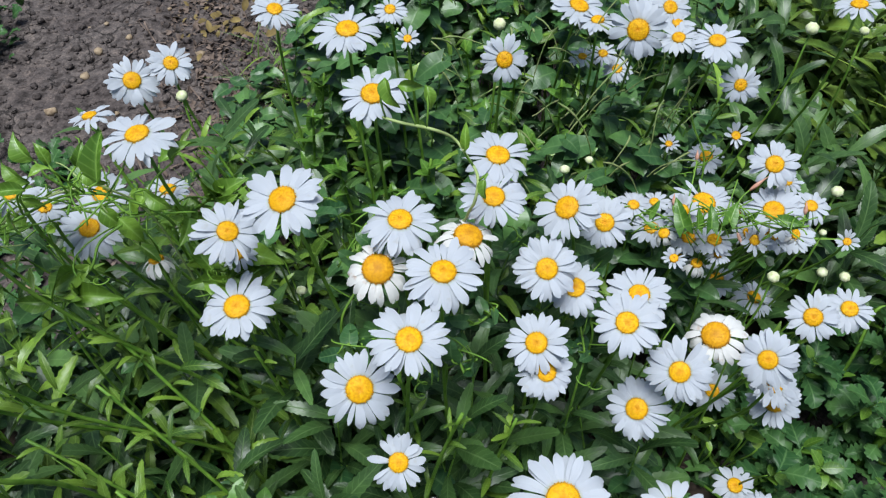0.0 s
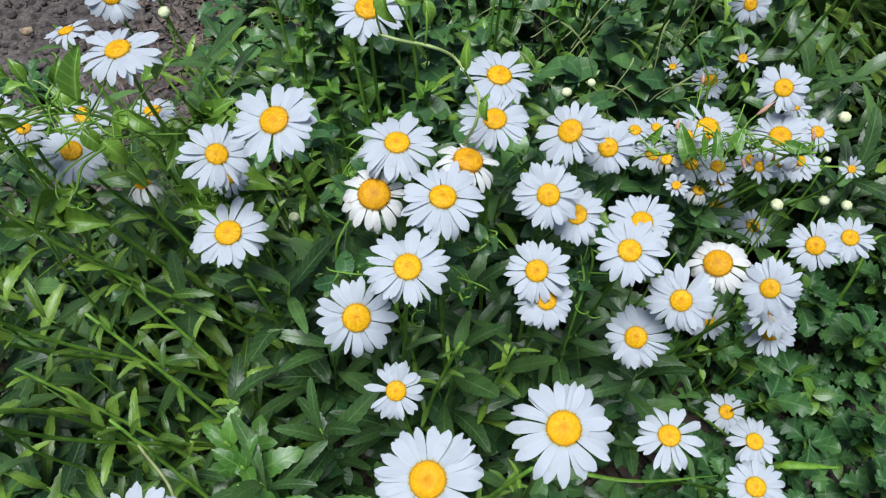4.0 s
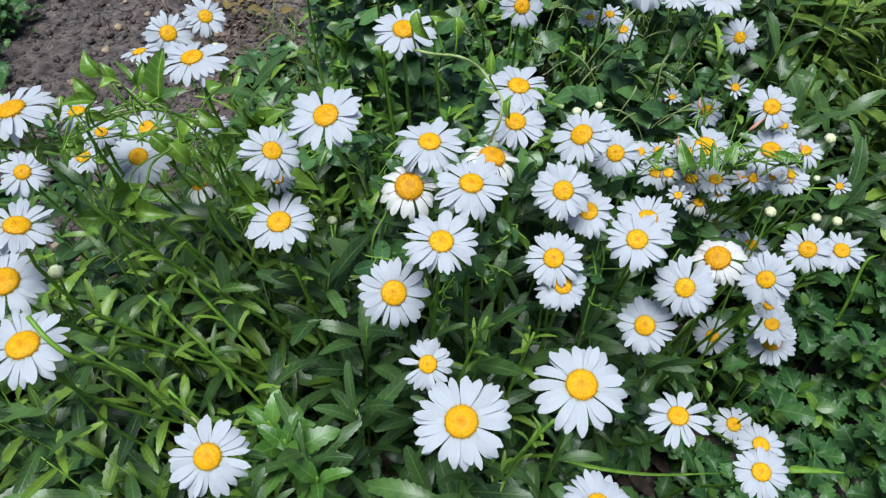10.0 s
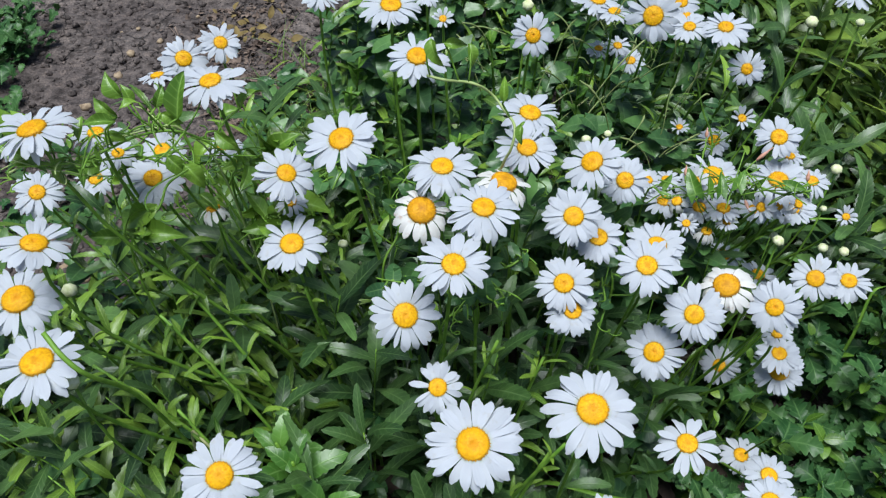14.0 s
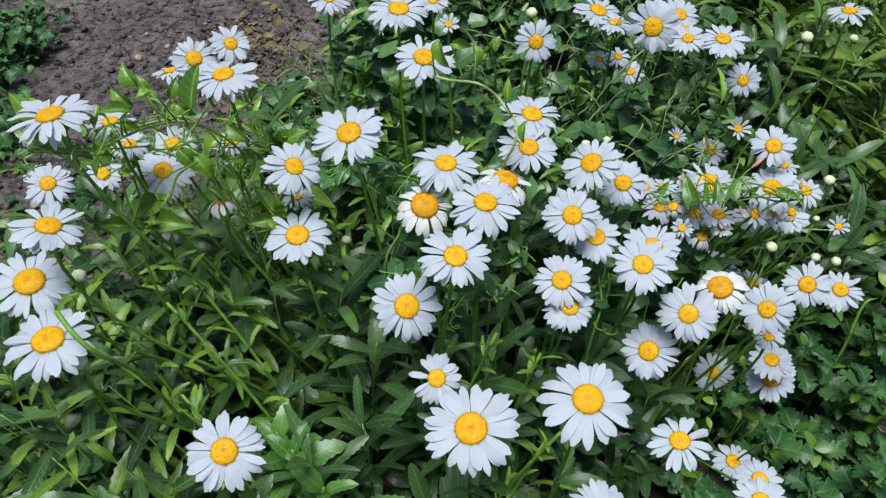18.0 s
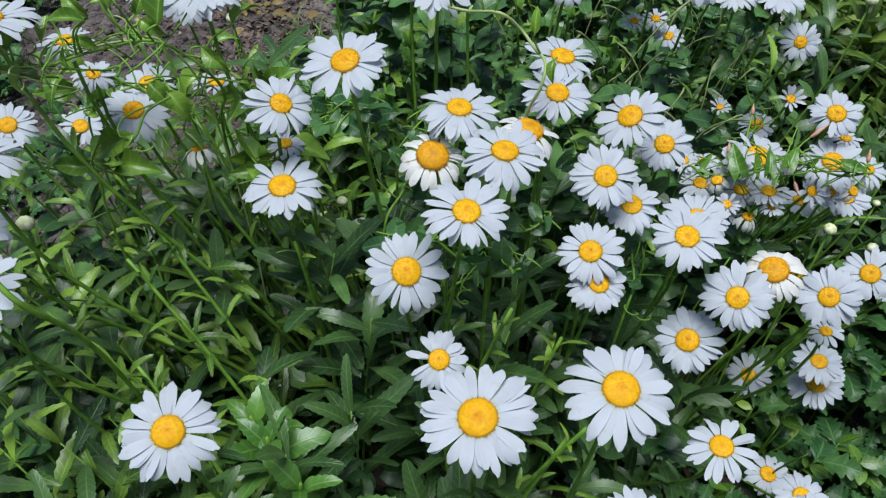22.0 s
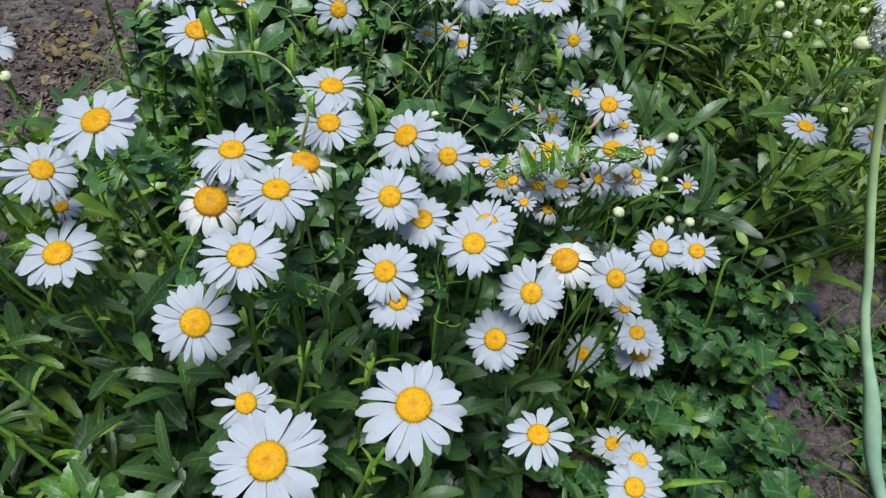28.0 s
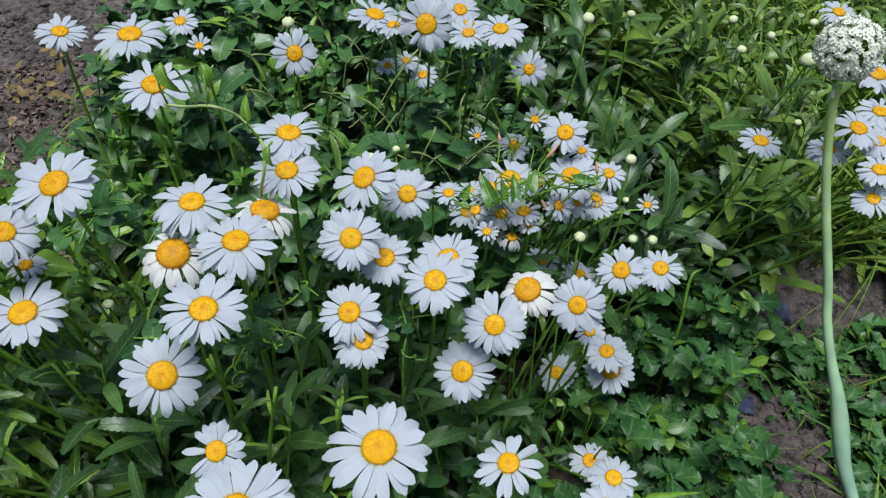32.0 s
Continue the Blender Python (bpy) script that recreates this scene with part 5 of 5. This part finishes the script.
        if not close:
            stems.append(line)
            for shape, m, k in leaves:
                masses[shape].append((m, k))
            continue
        name, label, category, group = SHOOTS[kind]
        shoot = tagged(new(name), label, category, group)
        shoot.location = foot
        v, f = tube([p - foot for p in line], [0.0018 - 0.0002 * k for k in range(7)], 6)
        part("stem", mesh_of("stem", v, f), STEM, shoot)
        back = Matrix.Translation(-foot)
        for shape, m, k in leaves:
            part("leaf", PART_MESHES[shape][k], None, shoot, back @ m)

# Withered leaves under the clump; their near-black colour also stands in for shade.
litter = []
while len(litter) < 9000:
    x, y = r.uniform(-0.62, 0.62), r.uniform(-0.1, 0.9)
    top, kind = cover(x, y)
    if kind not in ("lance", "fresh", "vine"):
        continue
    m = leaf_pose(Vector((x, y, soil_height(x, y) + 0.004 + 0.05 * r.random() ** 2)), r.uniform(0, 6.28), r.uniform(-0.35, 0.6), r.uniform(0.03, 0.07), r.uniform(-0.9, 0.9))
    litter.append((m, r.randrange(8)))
tagged(new("leaf_litter", joined("leaf_litter", litter, WIDE, SHADED_LITTER)), "dark brown withered leaves on the soil under the clump, darkened for shade in the gaps", "litter", kind="stuff")
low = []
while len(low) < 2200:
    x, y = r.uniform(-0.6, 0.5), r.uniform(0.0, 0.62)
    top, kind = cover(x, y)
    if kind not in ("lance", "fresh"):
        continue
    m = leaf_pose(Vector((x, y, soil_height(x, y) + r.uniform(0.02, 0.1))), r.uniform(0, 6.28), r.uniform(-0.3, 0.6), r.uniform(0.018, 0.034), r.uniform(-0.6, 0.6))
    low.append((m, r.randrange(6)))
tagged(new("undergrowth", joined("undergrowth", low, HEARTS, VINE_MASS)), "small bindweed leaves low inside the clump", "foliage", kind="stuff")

for kind, kinds, mat, name, label in (
        ("lance", LANCES, LEAF_STUFF, "daisy_foliage", "dense dark green lance-shaped leaves under the daisies"),
        ("fresh", NARROW, LEAF_FRESH, "young_foliage", "bright green narrow toothed shoots at the clump's edge"),
        ("pale", NARROW, BACKLIT, "pale_foliage", "yellow-green leaves beyond the clump, coloured paler for haze and backlight"),
        ("vine", HEARTS, VINE_MASS, "bindweed_foliage", "dull dark green bindweed leaves behind the daisies"),
        ("lobed", LOBES, LOBED, "chrysanthemum_foliage", "mid-green lobed chrysanthemum leaves beside the path"),
        ("oval", OVALS, OVAL_MASS, "seedling_foliage", "small rounded yellow-green leaves near the soil"),
        ("back", WIDE, LEAF_BACK, "tall_foliage", "upright green lance leaves behind the clump")):
    if masses[kind]:
        tagged(new(name, joined(name, masses[kind], kinds, mat)), label, "foliage", kind="stuff")
sv, sf, base = [], [], 0
for line in stems:
    v, f = tube(line, [0.0018 - 0.0002 * k for k in range(7)], 5)
    sv += v
    sf += [tuple(i + base for i in q) for q in f if len(q) == 4]
    base += len(v)
stalks = new("leafy_stalks", mesh_of("leafy_stalks", sv, sf))
stalks.data.materials.append(STEM)
tagged(stalks, "thin green stalks rising through the leaves", "stalk", kind="stuff")

dry = tagged(new("dry_stem"), "pale dry stem arching low over the leaves", "stem")
dry.location = (-0.235, 0.205, soil_height(-0.235, 0.205) - 0.004)
v, f = tube([p - dry.location for p in glide([(-0.235, 0.205, dry.location.z), (-0.23, 0.23, 0.35), (-0.225, 0.24, 0.47), (-0.2, 0.215, 0.505), (-0.175, 0.19, 0.515), (-0.158, 0.165, 0.53)], 6)], [0.0012] * 31, 6)
part("stalk", mesh_of("stalk", v, f), plain("pale_straw", (0.2, 0.22, 0.09), (0.34, 0.34, 0.17), 80), dry)


# ---- single shoots, blades and scraps ----
def broad(seed):
    """A broad leaf, widest past the middle, with a few large teeth near the tip."""
    rng = random.Random(seed)
    k = rng.uniform(0.85, 1.1)
    cuts = (0.03, 0.05, 0.08, 0.11, 0.14, 0.165, 0.19, 0.21, 0.215, 0.19, 0.215, 0.17, 0.19, 0.14, 0.15, 0.09, 0.01)
    return blade(16, lambda q, i: cuts[i] * k, lambda q, c=rng.uniform(0.1, 0.5): 0.15 * math.sin(2.2 * q) - c * q * q, fold=rng.uniform(0.15, 0.45), cols=4, wave=0.02, seed=seed, twist=rng.uniform(-0.3, 0.3))


BROAD_MESHES = shared([broad(s) for s in range(5)], "leaf", BROAD_LEAF)
sprig_random = random.Random(52)


def sprig(top, lean, count, size, meshes, label, name="leafy_sprig"):
    """A single shoot that ends at top, with its larger leaves below and small ones at the tip."""
    r = sprig_random
    tip = Vector(top)
    foot = Vector((tip.x - lean[0], tip.y - lean[1], 0))
    foot.z = soil_height(foot.x, foot.y) - 0.005
    thing = tagged(new(name), label, "shoot")
    thing.location = foot
    h = tip.z - foot.z
    line = bezier((0, 0, 0), (0, 0, h * 0.5), (lean[0] * 0.6, lean[1] * 0.6, h * 0.8), tip - foot, 12)
    v, f = tube(line, [0.0024 - 0.0011 * k / 12 for k in range(13)], 7)
    part("stem", mesh_of("stem", v, f), STEM, thing)
    a = r.uniform(0, 6.28)
    for k in range(count):
        q = 0.35 + 0.65 * k / (count - 1)
        p = line[min(int(q * 12), 11)].lerp(line[min(int(q * 12) + 1, 12)], q * 12 % 1)
        a += 2.4 + r.uniform(-0.3, 0.3)
        part("leaf", r.choice(meshes), None, thing, leaf_pose(p, a, 0.25 + 0.7 * q + r.uniform(-0.2, 0.2), size * (1.25 - 0.75 * q) * r.uniform(0.85, 1.15), r.uniform(-0.3, 0.3)))
    return thing


BROAD_LABEL = "shoot with broad light green toothed leaves"
sprig((-0.135, 0.215, 0.475), (0.0, -0.02), 11, 0.066, BROAD_MESHES, BROAD_LABEL)
sprig((-0.105, 0.185, 0.47), (0.02, -0.02), 11, 0.062, BROAD_MESHES, BROAD_LABEL)
sprig((-0.155, 0.24, 0.46), (-0.02, -0.01), 10, 0.062, BROAD_MESHES, BROAD_LABEL)
SIDE = "thin bright side shoot with small pointed leaves"
sprig((0.073, 0.179, 0.582), (0.07, -0.01), 9, 0.026, NARROW_MESHES, SIDE, "side_shoot")
sprig((0.066, 0.185, 0.560), (0.05, 0.01), 8, 0.024, NARROW_MESHES, SIDE, "side_shoot")
sprig((0.03, 0.27, 0.575), (0.04, -0.02), 10, 0.032, NARROW_MESHES, SIDE, "side_shoot")
sprig((0.075, 0.30, 0.51), (0.03, 0.0), 12, 0.045, NARROW_MESHES, SIDE, "side_shoot")
sprig((-0.02, 0.315, 0.56), (-0.03, 0.0), 10, 0.03, NARROW_MESHES, SIDE, "side_shoot")
sprig((-0.13, 0.33, 0.56), (-0.02, -0.02), 10, 0.035, NARROW_MESHES, SIDE, "side_shoot")
sprig((-0.245, 0.30, 0.56), (-0.13, 0.05), 14, 0.04, NARROW_MESHES, SIDE, "side_shoot")
sprig((-0.30, 0.27, 0.53), (-0.15, 0.03), 14, 0.042, NARROW_MESHES, SIDE, "side_shoot")
sprig((-0.22, 0.23, 0.53), (-0.1, 0.05), 14, 0.042, NARROW_MESHES, SIDE, "side_shoot")
sprig((-0.27, 0.36, 0.58), (-0.14, 0.06), 14, 0.04, NARROW_MESHES, SIDE, "side_shoot")


for place in [(-0.078, 0.647, 0.56), (-0.071, 0.591, 0.57), (-0.117, 0.694, 0.55), (-0.091, 0.559, 0.55), (-0.036, 0.533, 0.54), (0.002, 0.580, 0.53), (0.100, 0.747, 0.55),
              (0.110, 0.631, 0.52), (0.145, 0.697, 0.54), (0.038, 0.757, 0.55), (0.075, 0.572, 0.53), (0.165, 0.614, 0.52), (-0.119, 0.620, 0.56), (0.060, 0.676, 0.52)]:
    sprig(place, (sprig_random.uniform(-0.03, 0.03), sprig_random.uniform(-0.03, 0.01)), 15, 0.034, ARROW_MESHES, "young bindweed shoot with bright arrow-shaped leaves", "bindweed_shoot")


def strap(points, width, label, mat):
    """A long narrow blade lying along points."""
    line = glide(points, 6)
    verts, faces = [], []
    for k, p in enumerate(line):
        d = (line[min(k + 1, len(line) - 1)] - line[max(k - 1, 0)]).normalized()
        s = d.cross(Vector((0, 0, 1))).normalized()
        w = width * (1 - (k / (len(line) - 1)) ** 3) + 0.0004
        verts += [p - s * w + Vector((0, 0, w * 0.5)), p, p + s * w + Vector((0, 0, w * 0.5)), p - Vector((0, 0, 0.0006))]
    for k in range(len(line) - 1):
        a = 4 * k
        faces += [(a, a + 1, a + 5, a + 4), (a + 1, a + 2, a + 6, a + 5), (a + 2, a + 3, a + 7, a + 6), (a + 3, a, a + 4, a + 7)]
    ob = new("grass_blade", mesh_of("grass_blade", verts, faces))
    ob.data.materials.append(mat)
    return tagged(ob, label, "grass")


stalk_line = [(-0.269, 0.208, 0.660), (-0.255, 0.196, 0.650), (-0.244, 0.194, 0.633), (-0.237, 0.215, 0.579), (-0.233, 0.237, 0.480), (-0.225, 0.255, 0.34)]
leaning = tagged(new("flower_stalk"), "thick light green stalk leaning across a bloom", "stalk")
leaning.location = (-0.215, 0.265, soil_height(-0.215, 0.265) - 0.004)
v, f = tube([p - leaning.location for p in glide(stalk_line + [leaning.location], 5)], [0.0017] * 31, 8)
part("stem", mesh_of("stem", v, f), STEM, leaning)
LONG = "long narrow green blade lying across the low leaves"
strap([(0.06, 0.33, soil_height(0.06, 0.33)), (0.08, 0.3, 0.24), (0.102, 0.285, 0.300), (0.155, 0.262, 0.320), (0.209, 0.251, 0.330), (0.295, 0.267, 0.300)], 0.0025, LONG, STEM)
strap([(0.37, 0.32, soil_height(0.37, 0.32)), (0.386, 0.302, 0.220), (0.416, 0.297, 0.240), (0.459, 0.299, 0.230)], 0.005, LONG, STEM)
strap([(0.53, 0.52, soil_height(0.53, 0.52)), (0.535, 0.53, 0.23), (0.542, 0.553, 0.3), (0.56, 0.56, 0.31)], 0.0022, LONG, STEM)
strap([(0.56, 0.44, soil_height(0.56, 0.44)), (0.575, 0.45, 0.2), (0.62, 0.455, 0.21), (0.66, 0.44, 0.16)], 0.005, LONG, STEM)
strap([(0.33, 0.62, soil_height(0.33, 0.62)), (0.36, 0.6, 0.3), (0.41, 0.58, 0.4), (0.47, 0.57, 0.42)], 0.003, LONG, STEM)

SCRAP = plain("blue_scrap", (0.012, 0.016, 0.035), (0.05, 0.06, 0.11), 90, 0.5)
RUST = plain("rusty_leaf", (0.2, 0.06, 0.03), (0.34, 0.12, 0.06), 70, 0.7)
scrap_random = random.Random(8)


def scrap(place, size, mat, name, label, category):
    """A small crumpled flake lying on the soil."""
    r = scrap_random
    n = 6
    verts = [((i / n - 0.5) * size * 1.5, (j / n - 0.5) * size, r.uniform(0, 0.25) * size + 0.003) for j in range(n + 1) for i in range(n + 1)]
    verts += [(x, y, z - 0.0012) for x, y, z in verts]
    k = (n + 1) ** 2
    faces = []
    for j in range(n):
        for i in range(n):
            a = j * (n + 1) + i
            faces += [(a, a + 1, a + n + 2, a + n + 1), (a + k, a + n + 1 + k, a + n + 2 + k, a + 1 + k)]
    ob = new(name, mesh_of(name, verts, faces))
    ob.data.materials.append(mat)
    ob.matrix_basis = pose(place[0], place[1], soil_height(place[0], place[1]) - 0.001, 0, 0, r.uniform(0, 360))
    return tagged(ob, label, category)


BLUE = "crumpled dark blue plastic scrap on the soil"
scrap((0.659, 0.484), 0.022, SCRAP, "plastic_scrap", BLUE, "scrap")
scrap((0.741, 0.561), 0.03, SCRAP, "plastic_scrap", BLUE, "scrap")
scrap((0.80, 0.64), 0.03, SCRAP, "plastic_scrap", BLUE, "scrap")
scrap((0.475, 0.35), 0.028, SCRAP, "plastic_scrap", BLUE, "scrap")
scrap((0.159, 0.30), 0.03, RUST, "withered_leaf", "curled rusty red withered leaf on the soil", "leaf")


# ---- soil clods, debris, weeds ----
def lump(seed):
    rng = random.Random(seed)
    bm = bmesh.new()
    bmesh.ops.create_icosphere(bm, subdivisions=1, radius=1)
    for v in bm.verts:
        v.co *= rng.uniform(0.6, 1.2)
        v.co.z *= 0.85
    bm.verts.ensure_lookup_table()
    out = [tuple(v.co) for v in bm.verts], [tuple(v.index for v in f.verts) for f in bm.faces], [(0.5, 0.5)] * len(bm.verts)
    bm.free()
    return out


LUMPS = [lump(s) for s in range(6)]
clods, stones, bits, weeds = [], [], [], []
r = random.Random(77)
while len(clods) < 15000:
    x, y = (r.uniform(-1.1, -0.12), r.uniform(0.5, 1.7)) if len(clods) % 3 else (r.uniform(0.5, 1.2), r.uniform(0.1, 1.1))
    if cover(x, y)[1] != "bare":
        continue
    size = 0.0012 + (0.0095 if x < 0.3 else 0.004) * r.random() ** 5
    clods.append((Matrix.Translation((x, y, soil_height(x, y) + size * r.uniform(-0.2, 0.3))) @ Matrix.Rotation(r.uniform(0, 6.28), 4, "Z") @ Matrix.Scale(size, 4), r.randrange(6)))
while len(stones) < 30:
    x, y = r.uniform(-0.7, 0.0), r.uniform(0.6, 1.4)
    if cover(x, y)[1] == "bare":
        size = r.uniform(0.004, 0.011)
        stones.append((Matrix.Translation((x, y, soil_height(x, y) + size * 0.3)) @ Matrix.Rotation(r.uniform(0, 6.28), 4, "Z") @ Matrix.Scale(size, 4), r.randrange(6)))
straws = []
while len(bits) < 1500:
    y = r.uniform(0.66, 1.42)
    x = -0.31 - 0.26 * (y - 0.85) + r.gauss(0, 0.07)
    if len(bits) % 6 == 0:
        straws.append((leaf_pose(Vector((x, y, soil_height(x, y) + 0.005)), r.uniform(0, 6.28), r.uniform(-0.1, 0.25), r.uniform(0.03, 0.08), r.uniform(-0.6, 0.6)), r.randrange(6)))
    bits.append((leaf_pose(Vector((x, y, soil_height(x, y) + 0.005)), r.uniform(0, 6.28), r.uniform(-0.3, 0.6), 0.004 + 0.011 * r.random() ** 3, r.uniform(-1.2, 1.2)), r.randrange(6)))
spots = [(-0.93, 1.2), (-0.9, 1.3), (-0.88, 1.12), (-0.95, 1.27), (-0.86, 1.2), (-0.8, 0.95), (-0.78, 0.88), (-0.84, 1.0), (-0.3, 0.75), (-0.27, 0.83), (-0.3, 0.95), (-0.17, 0.9), (-0.12, 1.0), (-0.2, 0.78), (-0.21, 0.86), (-0.22, 0.95), (-0.25, 1.1), (-0.52, 0.62), (-0.6, 0.75), (-0.64, 0.8), (-0.62, 0.9), (-0.66, 0.72), (0.78, 0.44), (0.82, 0.40), (0.88, 0.5), (0.76, 0.34), (0.72, 0.52), (0.8, 0.55), (0.92, 0.42), (0.72, 0.22), (0.85, 0.3)]
for cx, cy in spots:
    for k in range(30 if cx > -0.75 else 70):
        x, y = r.gauss(cx, 0.03), r.gauss(cy, 0.03)
        weeds.append((leaf_pose(Vector((x, y, soil_height(x, y) + (0.05 * r.random() if cx < -0.75 else 0.0))), r.uniform(0, 6.28), r.uniform(0.2, 1.2), r.uniform(0.014, 0.036), r.uniform(-0.4, 0.4)), r.randrange(6)))


turf = []
for cx, cy, n in ((-0.2, 0.72, 30), (-0.21, 0.8, 30), (-0.22, 0.88, 30), (-0.25, 0.96, 25), (-0.27, 1.05, 25), (-0.28, 1.15, 20), (-0.36, 0.9, 8), (0.62, 0.4, 10), (0.58, 0.33, 10), (0.7, 0.58, 50), (0.8, 0.5, 60), (0.78, 0.3, 60), (0.7, 0.2, 50), (-0.42, 0.3, 50), (-0.46, 0.42, 50)):
    for k in range(n):
        x, y = r.gauss(cx, 0.035), r.gauss(cy, 0.04)
        turf.append((leaf_pose(Vector((x, y, soil_height(x, y) - 0.002)), r.uniform(0, 6.28), r.uniform(0.5, 1.4), r.uniform(0.04, 0.1), r.uniform(-0.4, 0.4)), r.randrange(6)))
carpet = []
while len(carpet) < 420:
    x, y = r.uniform(-0.36, -0.1), r.uniform(0.66, 1.12)
    if wander(x, y, 50, 11) > -0.05 - 0.8 * (x + 0.23):
        carpet.append((leaf_pose(Vector((x, y, soil_height(x, y) + 0.008 + 0.06 * r.random() ** 2)), r.uniform(0, 6.28), r.uniform(-0.3, 0.5), r.uniform(0.014, 0.034), r.uniform(-0.5, 0.5)), r.randrange(6)))
for k in range(420):
    x, y = r.uniform(-0.36, -0.12), r.uniform(0.66, 1.25)
    turf.append((leaf_pose(Vector((x, y, soil_height(x, y) - 0.002)), r.uniform(0, 6.28), r.uniform(0.4, 1.3), r.uniform(0.03, 0.085), r.uniform(-0.4, 0.4)) @ Matrix.Diagonal((0.7, 1, 1, 1)), r.randrange(6)))
ochre = []
for k in range(40):
    x, y = r.gauss(-0.42, 0.045), r.gauss(1.33, 0.06)
    ochre.append((leaf_pose(Vector((x, y, soil_height(x, y) + 0.03 * r.random())), r.uniform(0, 6.28), r.uniform(-0.2, 0.9), r.uniform(0.012, 0.03), r.uniform(-0.8, 0.8)), r.randrange(4)))
# Grass shares the leaf colour made paler for haze and backlight.
tall_grass = []
while len(tall_grass) < 900:
    x, y = r.uniform(0.72, 1.25), r.uniform(0.7, 1.5)
    if wander(x, y, 40, 6) + 0.9 * (x - 0.75) < 0.0:
        continue
    tall_grass.append((leaf_pose(Vector((x, y, soil_height(x, y) - 0.004)), r.uniform(0, 6.28), r.uniform(0.9, 1.5), r.uniform(0.2, 0.4), r.uniform(-0.4, 0.4)) @ Matrix.Diagonal((0.33, 1, 1, 1)), r.randrange(6)))
for name, pieces, kinds, mat, label, category in (
        ("tall_grass", tall_grass, GRASSES, BACKLIT, "thin yellow-green grass standing behind the clump", "grass"),
        ("bindweed_carpet", carpet, HEARTS, VINE_MASS, "low dark bindweed leaves creeping over the soil", "foliage"),
        ("yellowed_leaves", ochre, OVALS, OCHRE, "yellowed withering leaves on the bare soil", "leaf"),
        ("turf", turf, GRASSES, LEAF_BACK, "thin green grass tufts on the soil", "grass"),
        ("soil_clods", clods, LUMPS, SOIL, "loose crumbs and clods of dry soil", "soil"),
        ("pebbles", stones, LUMPS, PEBBLE, "small tan pebbles on the bare soil", "pebble"),
        ("straw", straws, GRASSES, DRY, "thin dry straws scattered on the soil", "straw"),
        ("dry_debris", bits, HEARTS, DRY, "brown withered leaves and stalks on the soil", "debris"),
        ("weeds", weeds, LOBES, LOBED, "low green weeds on the bare soil", "weed")):
    heap = tagged(new(name, joined(name, pieces, kinds, mat)), label, category, kind="stuff")

pods = []
for k in range(70):
    x, y, z = r.uniform(0.02, 0.26), r.uniform(0.55, 0.85), r.uniform(0.44, 0.58)
    a, b, c = r.uniform(-0.05, 0.05), r.uniform(-0.03, 0.03), r.uniform(0.0, 0.07)
    pods.append(bezier((x, y, z), (x + a * 0.2, y, z + c * 0.5), (x + a * 0.6 + r.uniform(-0.01, 0.01), y + b * 0.5, z + c * 0.7 + 0.01), (x + a, y + b, z + c), 6))
sv, sf, base = [], [], 0
for line in pods:
    v, f = tube(line, [0.0007, 0.0007, 0.0007, 0.0007, 0.001, 0.0013, 0.0008], 5)
    sv += v
    sf += [tuple(i + base for i in q) for q in f if len(q) == 4]
    base += len(v)
pod_mesh = new("seed_pods", mesh_of("seed_pods", sv, sf))
pod_mesh.data.materials.append(plain("pale_pod", (0.1, 0.18, 0.04), (0.26, 0.28, 0.12), 120))
tagged(pod_mesh, "thin pale seed stalks between the leaves", "seed pod", kind="stuff")
